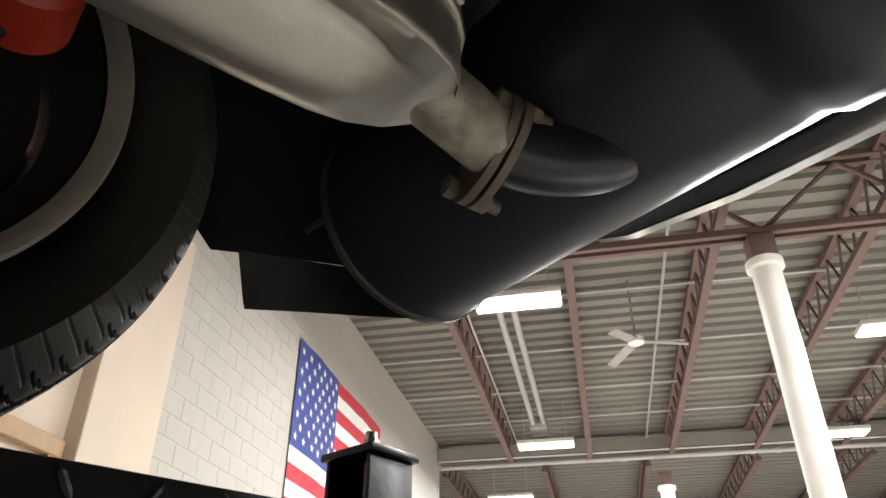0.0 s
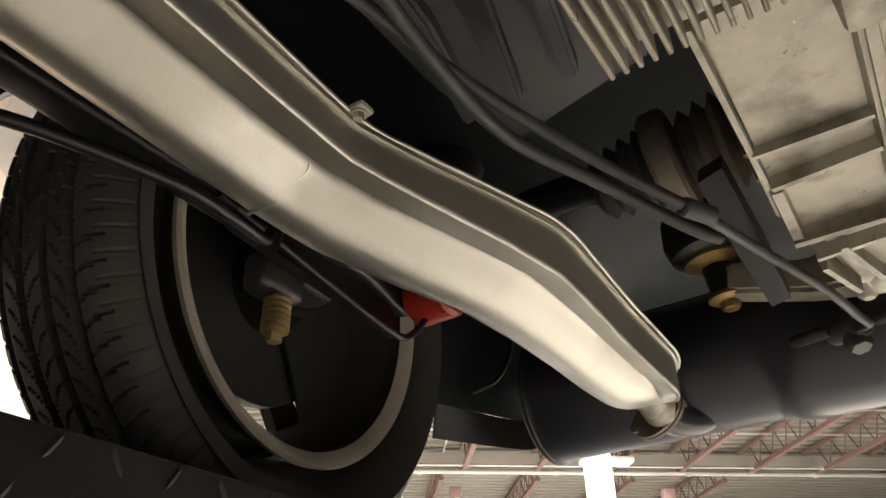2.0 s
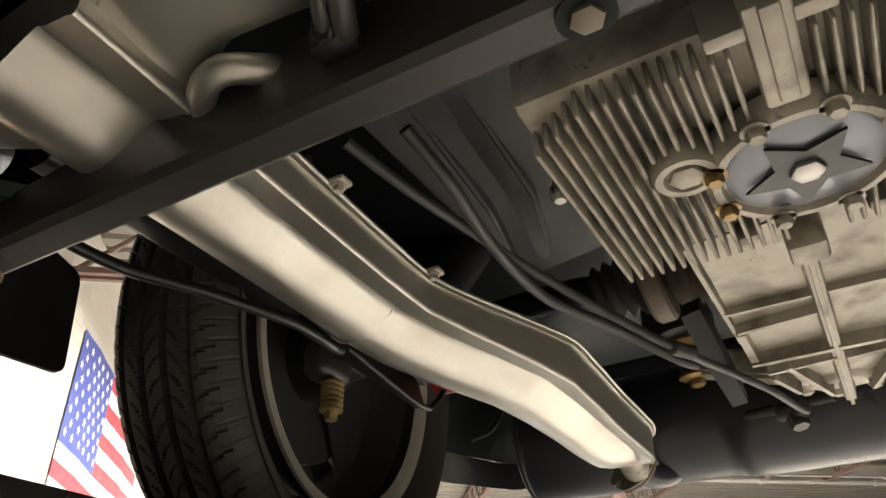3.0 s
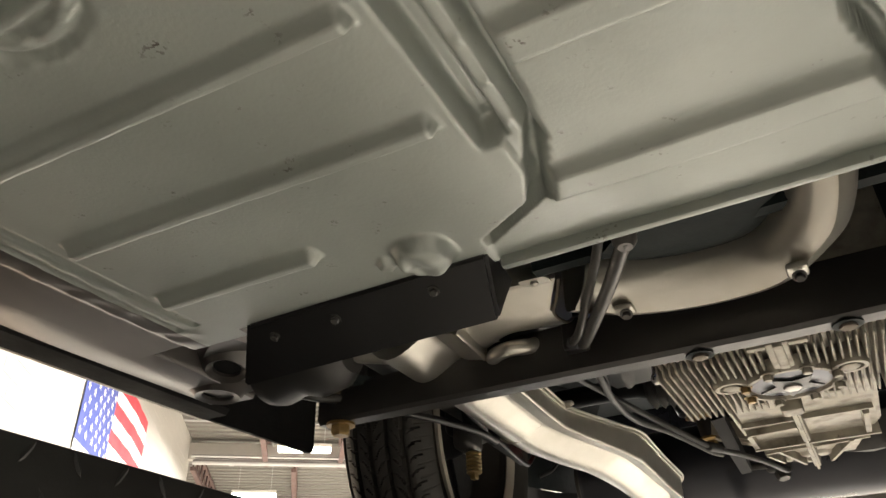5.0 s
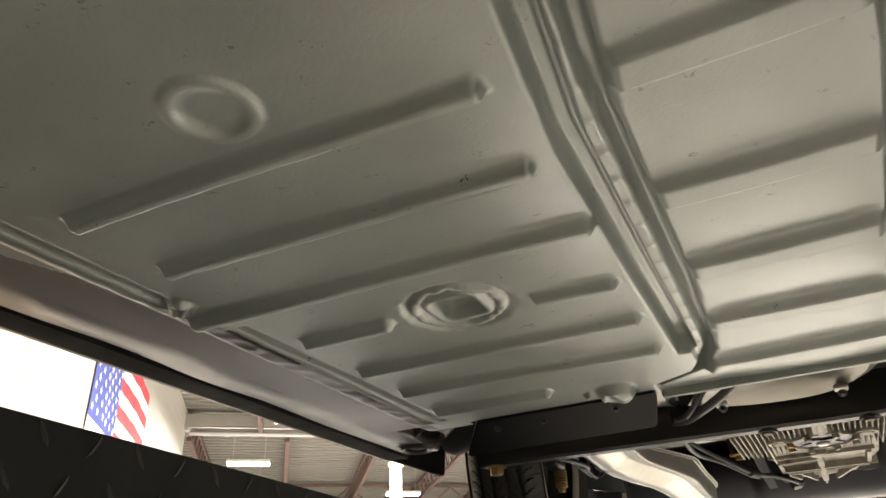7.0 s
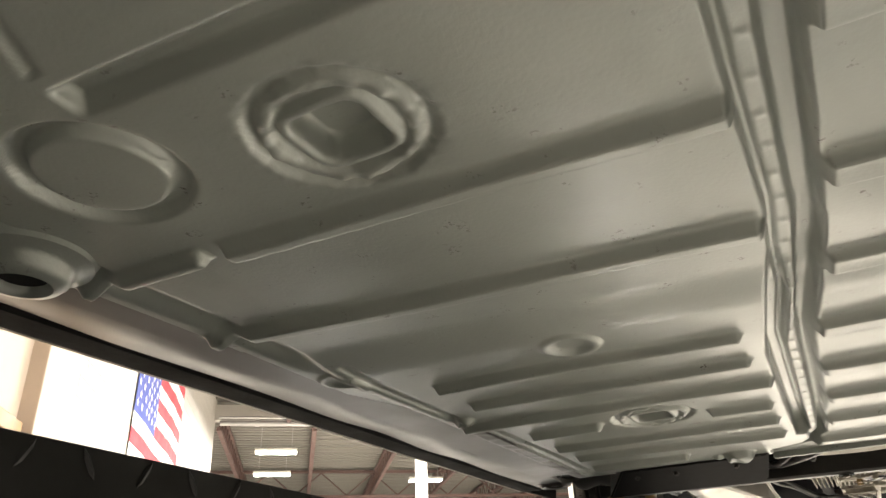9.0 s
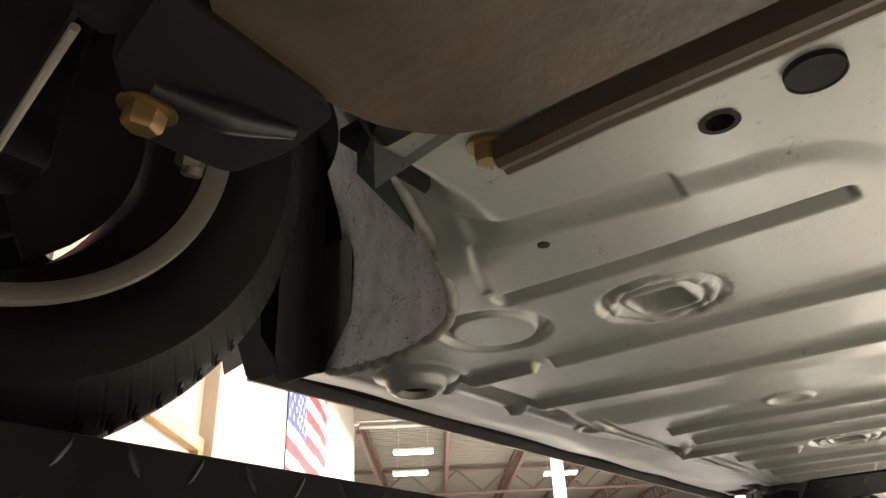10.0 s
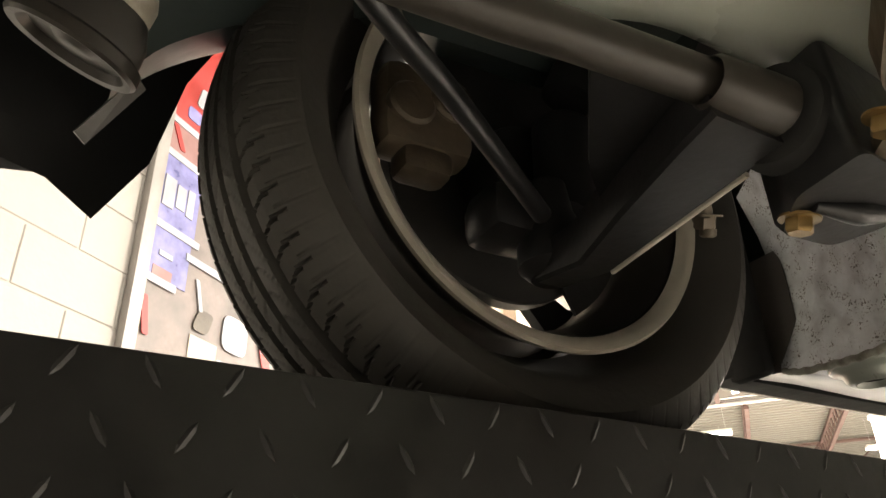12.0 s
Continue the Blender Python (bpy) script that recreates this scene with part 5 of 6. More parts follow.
bm = B()
add_lathe(bm, (EC - 0.012, 0.055, 1.80), (0, 0.2, -1), [(-0.02, 0.05), (0.012, 0.05), (0.022, 0.042), (0.026, 0.03), (0.022, 0.018), (0.02, 0.0)], 32)
end_cover = part("end_cover", bm, CAST, ENG, "scalloped cast end cover")
for k in range(7):
    a = math.tau * k / 7
    bm = B()
    add_lathe(bm, (EC - 0.012 + 0.046 * math.cos(a), 0.055 + 0.046 * math.sin(a), 1.79), (0, 0, -1), [(-0.015, 0.010), (0.01, 0.009), (0.014, 0.005)], 12)
    part("cover_boss", bm, CAST, end_cover)
bm = B()
add_lathe(bm, (EC + 0.075, 0.10, 1.815), (0, 0.3, -1), [(-0.03, 0.055), (0.01, 0.052), (0.03, 0.04), (0.036, 0.0)], 32, cap=False)
part("starter_end", bm, SATIN, ENG)

# cylinders and tinware beside the case
for sx in (-1, 1):
    bm = B()
    add_loft(bm, [[(EC + sx * 0.10, -0.50, 1.842), (EC + sx * 0.27, -0.52, 1.846), (EC + sx * 0.28, -0.52, 1.93), (EC + sx * 0.10, -0.50, 1.93)],
                  [(EC + sx * 0.10, -0.335, 1.842), (EC + sx * 0.27, -0.30, 1.85), (EC + sx * 0.28, -0.30, 1.93), (EC + sx * 0.10, -0.335, 1.93)],
                  [(EC + sx * 0.125, -0.24, 1.85), (EC + sx * 0.26, -0.20, 1.86), (EC + sx * 0.27, -0.20, 1.93), (EC + sx * 0.12, -0.24, 1.93)]])
    bmesh.ops.bevel(bm, geom=bm.edges[:], offset=0.006, segments=2, affect="EDGES")
    part("cylinder_tinware", bm, GREYTIN, ENG, "grey painted sheet metal tinware")
    for k, (xa, xb) in enumerate(((0.148, 0.162), (0.185, 0.205), (0.225, 0.24))):
        bm = B()
        p = [(EC + sx * xa, -0.50, 1.846), (EC + sx * (xa + 0.004), -0.36, 1.832), (EC + sx * (xb + 0.008), -0.27, 1.832)]
        q = [(EC + sx * xb, -0.50, 1.846), (EC + sx * (xb + 0.004), -0.36, 1.832), (EC + sx * (xb + 0.022), -0.27, 1.832)]
        add_loft(bm, [[a_, b_, Vector(b_) + Vector((0, 0, 0.02)), Vector(a_) + Vector((0, 0, 0.02))] for a_, b_ in zip(p, q)])
        bmesh.ops.bevel(bm, geom=bm.edges[:], offset=0.003, segments=2, affect="EDGES")
        part("tin_rib", bm, GREYTIN if k != 1 else BLACK, ENG)
bm = B()
add_lathe(bm, (EC - 0.148, -0.425, 1.790), (0, 0, -1), [(-0.05, 0.004), (0.0, 0.004), (0.004, 0.007), (0.010, 0.007), (0.014, 0.004)], 12)
part("case_stud", bm, ZINC, ENG)
bm = B()
add_tube(bm, [(-0.14, -0.52, 1.90), (-0.10, -0.56, 1.86), (-0.075, -0.58, 1.81)], 0.03, 18)
part("oil_filter", bm, BLUE, ENG, "blue plastic canister")

# drive shaft and boots
bm = B()
add_tube(bm, [(-0.50, -0.02, 1.925), (-0.22, -0.045, 1.915), (-0.16, -0.05, 1.905)], 0.019, 16)
part("drive_shaft", bm, BLACK, car)
for cx0, n_, r0, m_ in ((-0.165, 5, 0.034, STEELRUST), (-0.075, 4, 0.044, STEELRUST)):
    bm = B()
    rings = []
    for k in range(n_):
        rings += [(k * 0.015, r0 * 0.72 + k * 0.001), (k * 0.015 + 0.0075, r0 + k * 0.002)]
    rings.append((n_ * 0.015, r0 * 0.8))
    add_lathe(bm, (cx0, -0.052, 1.90), (1, -0.02, 0.05), rings, 28)
    part("axle_boot", bm, HOSE if n_ == 5 else m_, car, "ribbed axle boot")
bm = B()
add_cyl(bm, (-0.105, -0.053, 1.90), (-0.08, -0.053, 1.902), 0.052, 28, 0.004)
part("axle_joint", bm, STEELRUST, car)
bm = B()
add_cyl(bm, (-0.015, -0.054, 1.904), (0.01, -0.054, 1.905), 0.05, 28, 0.004)
part("axle_joint", bm, STEELRUST, car)
for k in range(6):
    bm = B()
    a = math.tau * k / 6
    add_hex(bm, (-0.015, -0.054 + 0.043 * math.cos(a), 1.904 + 0.043 * math.sin(a)), (-1, 0, 0), 0.006, 0.012)
    part("joint_bolt", bm, STEELRUST, car)

# engine mount in yellow zinc
bm = B()
add_lathe(bm, (-0.118, 0.155, 1.965), (0.10, 0.10, -1), [(0, 0.045), (0.03, 0.05), (0.05, 0.046), (0.058, 0.03)], 28)
part("engine_mount", bm, BLACK, car, "round rubber engine mount")
bm = B()
add_lathe(bm, (-0.113, 0.162, 1.908), (0.06, 0.10, -1), [(0, 0.034), (0.004, 0.034), (0.006, 0.026), (0.01, 0.02)], 28)
add_lathe(bm, (-0.110, 0.174, 1.866), (0.06, 0.10, -1), [(0, 0.021), (0.005, 0.022), (0.008, 0.018)], 24)
add_hex(bm, (-0.109, 0.177, 1.858), (0.06, 0.10, -1), 0.011, 0.010)
part("mount_cup", bm, YZINC, car, "yellow zinc mount cup and nut")
bm = B()
add_lathe(bm, (-0.112, 0.165, 1.904), (0.06, 0.10, -1), [(0, 0.018), (0.04, 0.016)], 20)
part("mount_sleeve", bm, BLACK, car)
bm = B()
add_loft(bm, [[(-0.112, 0.155, 1.862), (-0.112, 0.19, 1.862), (-0.112, 0.19, 1.90), (-0.112, 0.155, 1.90)],
              [(-0.02, 0.145, 1.83), (-0.02, 0.18, 1.83), (-0.02, 0.18, 1.87), (-0.02, 0.145, 1.87)],
              [(0.06, 0.09, 1.80), (0.06, 0.14, 1.80), (0.06, 0.14, 1.86), (0.06, 0.09, 1.86)]])
bmesh.ops.bevel(bm, geom=bm.edges[:], offset=0.005, segments=2, affect="EDGES")
part("mount_arm", bm, CAST, car, "cast alloy mount arm")
bm = B()
add_loft(bm, [[(-0.056, -0.15, 1.80), (-0.036, -0.158, 1.80), (-0.034, -0.153, 1.815), (-0.054, -0.145, 1.815)],
              [(-0.050, -0.085, 1.765), (-0.030, -0.094, 1.765), (-0.028, -0.088, 1.779), (-0.048, -0.079, 1.779)],
              [(-0.043, -0.036, 1.741), (-0.027, -0.042, 1.741), (-0.026, -0.038, 1.752), (-0.042, -0.032, 1.752)]])
part("grey_bracket", bm, GREYTIN, car)

# hoses
for pts, r in (([(-0.175, -0.53, 1.80), (-0.160, -0.469, 1.79), (-0.147, -0.408, 1.788), (-0.131, -0.335, 1.785), (-0.095, -0.26, 1.768), (-0.054, -0.192, 1.749), (-0.031, -0.094, 1.758), (-0.005, -0.002, 1.762), (0.012, 0.088, 1.766), (0.016, 0.13, 1.775), (0.0, 0.175, 1.79)], 0.0042),
               ([(-0.135, -0.52, 1.80), (-0.128, -0.472, 1.782), (-0.136, -0.402, 1.778), (-0.134, -0.307, 1.775), (-0.102, -0.229, 1.770), (-0.064, -0.170, 1.752), (-0.05, -0.15, 1.749)], 0.0048)):
    bm = B()
    add_tube(bm, pts, r, 12, 10)
    part("hose", bm, HOSE, car, "grey rubber hose")
bm = B()
add_cyl(bm, (-0.060, -0.205, 1.749), (-0.046, -0.18, 1.749), 0.0068, 14, 0.002)
part("hose_sleeve", bm, HOSE, car)
bm = B()
add_cyl(bm, (0.012, 0.165, 1.79), (-0.02, 0.20, 1.80), 0.012, 16, 0.002)
add_cyl(bm, (-0.02, 0.185, 1.80), (-0.085, 0.24, 1.815), 0.007, 12)
add_hex(bm, (0.0, 0.178, 1.785), (0.2, -0.2, -1), 0.013, 0.016)
part("hose_union", bm, SATIN, car)
# brackets on the muffler
bm = B()
add_tube(bm, [(0.05, 0.20, 1.81), (-0.06, 0.265, 1.825), (-0.11, 0.30, 1.84)], 0.008, 10)
add_box(bm, (-0.115, 0.262, 1.80), (-0.075, 0.272, 1.835), 0.003)
for k in range(3):
    add_cyl(bm, (-0.13 + k * 0.018, 0.275, 1.80), (-0.13 + k * 0.018, 0.30, 1.81), 0.003, 8)
part("muffler_bracket", bm, SATIN, car)

# ---- crossmember ahead of the engine ----
bm = B()
rows = []
for k in range(37):
    x = -0.44 + (2 * CX + 0.88) * k / 36
    s = abs(x - CX) / 0.53
    h = 0.055 - 0.022 * s ** 2
    zb = 1.733 + 0.004 * s
    yb = -0.604 - 0.006 * s
    w = 0.0145
    rows.append([(x, yb - w, zb + 0.004), (x, yb - w + 0.005, zb), (x, yb + w - 0.005, zb), (x, yb + w, zb + 0.004), (x, yb + w, zb + h), (x, yb + 0.012, zb + h + 0.006), (x, yb - 0.012, zb + h + 0.006), (x, yb - w, zb + h)])
add_loft(bm, rows)
xm = part("crossmember", bm, XBLACK, car, "black steel crossmember with bolt holes")
# the beam is uncut: dark discs paint the shade of its bolt holes
for x in (0.011, 0.143):
    bm = B()
    add_lathe(bm, (x, -0.604, 1.7325), (0, 0, -1), [(0, 0.0135), (0.0012, 0.0135)], 24)
    part("bolt_hole_dark", bm, DARK, xm)
    bm = B()
    add_hex(bm, (x, -0.604, 1.7312), (0, 0, -1), 0.008, 0.003)
    part("recessed_bolt", bm, STEELRUST, xm)
for x in (-0.414, 2 * CX + 0.414):
    bm = B()
    add_hex(bm, (x, -0.612, 1.737), (0, 0, -1), 0.012, 0.012, 0.003)
    part("end_bolt", bm, YZINC, xm)
bm = B()
add_box(bm, (-0.117, -0.635, 1.755), (-0.092, -0.618, 1.79), 0.003)
add_hex(bm, (-0.105, -0.635, 1.762), (0, -0.6, -0.5), 0.007, 0.006)
part("rod_clevis", bm, BLACK, car)
for pts, r in (([(-0.098, -0.628, 1.764), (-0.088, -0.645, 1.757), (-0.030, -0.754, 1.751), (0.005, -0.822, 1.752)], 0.0062),
               ([(-0.108, -0.632, 1.762), (-0.087, -0.668, 1.757), (-0.058, -0.723, 1.765), (-0.029, -0.776, 1.778), (0.0, -0.84, 1.80)], 0.0045)):
    bm = B()
    add_tube(bm, pts, r, 12)
    part("control_rod", bm, SATIN, car)
bm = B()
add_lathe(bm, (0.004, -0.818, 1.764), (0, -0.1, -1), [(-0.01, 0.010), (0.012, 0.010), (0.018, 0.006)], 16)
part("rod_end", bm, SILLP, car)

# heater ducts in pressed aluminium: back edge, fold and inner edge of the elbow along its bend
bm = B()
rows = []
bends = spline([Vector(p) for p in ((-0.275, -0.650, 0), (-0.232, -0.684, 0), (-0.185, -0.713, 0), (-0.145, -0.723, 0), (-0.118, -0.722, 0), (-0.089, -0.717, 0))], 6)
folds = spline([Vector(p) for p in ((-0.268, -0.632, 0), (-0.246, -0.660, 0), (-0.212, -0.688, 0), (-0.178, -0.696, 0), (-0.147, -0.689, 0), (-0.112, -0.676, 0))], 6)
insides = spline([Vector(p) for p in ((-0.268, -0.580, 0), (-0.240, -0.594, 0), (-0.210, -0.612, 0), (-0.176, -0.634, 0), (-0.142, -0.634, 0), (-0.104, -0.630, 0))], 6)
for o, m_, n_ in zip(bends, folds, insides):
    def at(p, z):
        return (p.x, p.y, z)
    rows.append([at(o, 1.830), at(o, 1.7945), at(o.lerp(m_, 0.08), 1.7925), at(o.lerp(m_, 0.12), 1.7945), at(o.lerp(m_, 0.85), 1.7865), at(m_, 1.7840), at(m_.lerp(n_, 0.15), 1.7822), at(m_.lerp(n_, 0.45), 1.7800), at(m_.lerp(n_, 0.75), 1.7815), at(m_.lerp(n_, 0.93), 1.7865), at(n_, 1.795), at(n_, 1.830)])
add_loft(bm, rows)
elbow = part("duct_elbow", bm, ALU, car, "pressed aluminium duct elbow with a folded flange")
bm = B()
add_plate(bm, rounded([(-0.124, -0.730, 1.794), (-0.096, -0.727, 1.794), (-0.092, -0.712, 1.793), (-0.121, -0.715, 1.793)], 0.004), (0, 0, 1), 0.003)
add_lathe(bm, (-0.109, -0.721, 1.794), (0, 0, -1), [(0, 0.004), (0.003, 0.004), (0.004, 0.002), (0.004, 0.0)], 16)
part("elbow_tab", bm, ALU, elbow)
bm = B()
add_tube(bm, [(-0.086, -0.716, 1.793), (-0.095, -0.700, 1.784), (-0.109, -0.674, 1.7815), (-0.106, -0.650, 1.7795), (-0.102, -0.632, 1.790)], 0.0018, 8)
part("elbow_seam", bm, STEELRUST, elbow)
bm = B()
add_tube(bm, [(-0.216, -0.588, 1.782), (-0.210, -0.608, 1.774), (-0.194, -0.630, 1.771), (-0.174, -0.636, 1.771), (-0.158, -0.624, 1.774), (-0.150, -0.606, 1.784)], 0.0085, 16)
part("duct_branch", bm, ALU, car, "bent aluminium branch pipe")
bm = B()
add_tube(bm, [(-0.352, -0.668, 1.822), (-0.310, -0.645, 1.816), (-0.262, -0.618, 1.814)], [0.037, 0.034, 0.036], 28, 6)
part("duct_sleeve", bm, ALU, car, "dented aluminium duct sleeve")
bm = B()
ring_ = [(-0.262 + 0.017 * math.cos(a), -0.620 - 0.0335 * math.cos(a), 1.814 + 0.0375 * math.sin(a)) for a in np.linspace(0, math.tau, 25)]
add_tube(bm, ring_, 0.0022, 8, 2)
part("duct_clamp", bm, STEELRUST, car)
# curved duct round the gearbox bell
rim_path = spline([Vector(p) for p in ((-0.090, -0.694, 0), (-0.04, -0.655, 0), (0.02, -0.636, 0), (0.08, -0.636, 0), (0.115, -0.652, 0), (0.142, -0.686, 0), (0.166, -0.728, 0.004), (0.180, -0.785, 0.025), (0.182, -0.85, 0.06))], 6)
mid_c = Vector((0.045, -0.83, 0))
bm = B()
rows, bell = [], []
for p in rim_path:
    n_ = mid_c - p
    n_.z = 0
    n_.normalize()
    rows.append([p + n_ * a + Vector((0, 0, z_)) for a, z_ in ((0.004, 1.83), (0.0, 1.775), (0.002, 1.768), (0.006, 1.765), (0.016, 1.762), (0.019, 1.7605), (0.022, 1.7625), (0.034, 1.768), (0.044, 1.777), (0.051, 1.792), (0.053, 1.82))])
    bell.append(p + n_ * 0.052 + Vector((0, 0, 1.80)))
add_loft(bm, rows, closed=False)
part("curved_duct", bm, ALU, car, "curved pressed aluminium duct round the gearbox bell")
bm = B()
add_loft(bm, [bell, [p.lerp(Vector((0.045, -0.83, 1.79)), 0.25) + Vector((0, 0, -0.012)) for p in bell], [p.lerp(Vector((0.045, -0.83, 1.79)), 0.9) for p in bell]], closed=False)
part("gearbox_bell", bm, DARK, car, "dark gearbox bell")
bm = B()
add_box(bm, (-0.044, -0.695, 1.757), (-0.026, -0.676, 1.763), 0.003)
part("duct_tab", bm, ALU, car)
bm = B()
add_box(bm, (0.107, -0.698, 1.754), (0.125, -0.676, 1.761), 0.003)
part("duct_tab", bm, ALU, car)
for x, y, z in ((-0.034, -0.688, 1.754), (0.116, -0.690, 1.750)):
    bm = B()
    add_hex(bm, (x, y, z), (0, -0.5, -1), 0.0042, 0.004, 0.001)
    part("duct_bolt", bm, SATIN, car)
bm = B()
extr = [(-0.80, 1.93), (-0.76, 1.845), (-0.748, 1.790), (-0.735, 1.790), (-0.70, 1.90), (-0.70, 1.93)]
add_loft(bm, [[(x, y_, z_) for y_, z_ in extr] for x in (-0.10, 0.10, 0.32)])
part("gear_tunnel_cover", bm, DARK, car)

# black cover under the rear of the floor, torsion tube and its bush
bm = B()
add_loft(bm, [[(-0.322, -0.880, 1.738), (-0.086, -0.880, 1.738), (-0.0995, -0.833, 1.705), (-0.362, -0.834, 1.703)],
              [(-0.322, -0.878, 1.752), (-0.086, -0.878, 1.752), (-0.100, -0.795, 1.76), (-0.365, -0.795, 1.76)]])
bmesh.ops.bevel(bm, geom=bm.edges[:], offset=0.003, segments=2, affect="EDGES")
cover = part("tube_cover", bm, BLACK, car, "black folded steel cover")
for x in (-0.30, -0.235, -0.14):
    bm = B()
    add_hex(bm, (x, -0.866, 1.728), (0, -0.5, -1), 0.0035, 0.003, 0.001)
    part("cover_bolt", bm, SATIN, cover)
bm = B()
add_tube(bm, [(-0.62, -0.70, 1.83), (-0.42, -0.72, 1.83), (0.10, -0.80, 1.84), (0.60, -0.72, 1.83)], 0.042, 24)
part("torsion_tube", bm, DARK, car)
bm = B()
add_lathe(bm, (-0.47, -0.69, 1.805), (1, 0.1, 0), [(0, 0.03), (0.005, 0.055), (0.02, 0.058), (0.05, 0.05), (0.07, 0.056), (0.10, 0.05), (0.115, 0.035)], 30)
part("torsion_bush", bm, HOSE, car, "ribbed rubber torsion bush")
bm = B()
add_loft(bm, [rounded([(-0.50, -0.70, 1.79), (-0.40, -0.66, 1.775), (-0.36, -0.60, 1.775), (-0.44, -0.585, 1.78), (-0.52, -0.63, 1.79)], 0.02),
              rounded([(-0.50, -0.70, 1.80), (-0.40, -0.66, 1.787), (-0.36, -0.60, 1.787), (-0.44, -0.585, 1.792), (-0.52, -0.63, 1.80)], 0.02)])
part("spring_plate_cover", bm, GREENBAY, car)
bm = B()
add_lathe(bm, (-0.425, -0.635, 1.777), (0, 0, -1), [(0, 0.022), (0.003, 0.022), (0.004, 0.012), (-0.004, 0.010)], 24)
add_hex(bm, (-0.415, -0.625, 1.776), (0, 0, -1), 0.009, 0.006)
part("spring_plate_bolt", bm, STEELRUST, car)
bm = B()
add_tube(bm, [(-0.52, -0.76, 1.82), (-0.47, -0.72, 1.775), (-0.43, -0.66, 1.762), (-0.40, -0.60, 1.768)], 0.006, 10)
part("brake_pipe", bm, SATIN, car)

# rear trailing arm, anti-roll bar and hub fittings
bm = B()
add_loft(bm, [rounded([(-0.42, -0.60, 1.83), (-0.39, -0.60, 1.83), (-0.39, -0.60, 1.87), (-0.42, -0.60, 1.87)], 0.01),
              rounded([(-0.44, -0.36, 1.84), (-0.40, -0.36, 1.84), (-0.40, -0.36, 1.89), (-0.44, -0.36, 1.89)], 0.01),
              rounded([(-0.46, -0.14, 1.855), (-0.40, -0.12, 1.85), (-0.39, -0.12, 1.90), (-0.46, -0.14, 1.90)], 0.01),
              rounded([(-0.50, -0.03, 1.87), (-0.43, 0.0, 1.86), (-0.43, 0.0, 1.95), (-0.50, -0.03, 1.95)], 0.01)])
part("trailing_arm", bm, BLACK, car, "black steel trailing arm")
bm = B()
add_plate(bm, rounded([(-0.395, -0.30, 1.815), (-0.402, -0.06, 1.805), (-0.412, -0.045, 1.815), (-0.42, -0.05, 1.85), (-0.40, -0.30, 1.86)], 0.01), (-1, 0.05, 0), 0.012)
add_tube(bm, [(-0.39, -0.32, 1.83), (-0.395, -0.2, 1.815), (-0.403, -0.07, 1.806), (-0.405, -0.03, 1.82), (-0.395, -0.005, 1.86)], 0.004, 10)
part("arm_bracket", bm, BLACK, car)
bm = B()
add_lathe(bm, (-0.418, -0.008, 1.871), (1, -0.05, 0), [(0, 0.024), (0.005, 0.03), (0.05, 0.031), (0.055, 0.026)], 28)
part("red_bush", bm, RED, car, "red polyurethane bush")
bm = B()
add_lathe(bm, (-0.362, -0.011, 1.871), (1, -0.05, 0), [(-0.065, 0.013), (0, 0.02), (0.003, 0.02), (0.004, 0.012), (0.014, 0.011)], 20)
part("bush_bolt", bm, YZINC, car)
bm = B()
add_tube(bm, [(-0.40, -0.70, 1.79), (-0.392, -0.60, 1.776), (-0.381, -0.53, 1.770), (-0.357, -0.47, 1.770), (-0.335, -0.39, 1.770), (-0.338, -0.34, 1.772), (-0.352, -0.30, 1.782), (-0.362, -0.285, 1.80)], 0.005, 14)
part("anti_roll_bar", bm, BLACK, car, "black rear anti-roll bar")
bm = B()
add_tube(bm, [(-0.363, -0.285, 1.785), (-0.37, -0.27, 1.83), (-0.40, -0.24, 1.87)], 0.008, 10)
part("drop_link", bm, BLACK, car)
bm = B()
add_box(bm, (-0.47, -0.225, 1.805), (-0.435, -0.165, 1.85), 0.012, seg=3)
add_box(bm, (-0.50, -0.20, 1.84), (-0.45, -0.10, 1.93), 0.015, seg=3)
part("rear_caliper", bm, SATIN, car, "worn brake caliper")
bm = B()
rings = []
for k in range(6):
    rings += [(k * 0.0062, 0.0100), (k * 0.0062 + 0.002, 0.0135), (k * 0.0062 + 0.004, 0.0135)]
add_lathe(bm, (-0.442, -0.197, 1.803), (0, 0, -1), rings + [(0.0372, 0.0100)], 18)
add_hex(bm, (-0.442, -0.197, 1.767), (0, 0, -1), 0.008, 0.010)
part("caliper_spring", bm, BRASS, car, "brass coloured coil fitting")
bm = B()
add_tube(bm, [(-0.44, -0.05, 1.96), (-0.40, -0.01, 2.04), (-0.36, 0.03, 2.14)], [0.05, 0.055, 0.055], 24)
add_lathe(bm, (-0.425, -0.03, 1.985), (-0.4, -0.3, -1), [(0, 0.03), (0.03, 0.028), (0.04, 0.02)], 20)
part("shock_absorber", bm, BLACK, car, "black shock absorber")

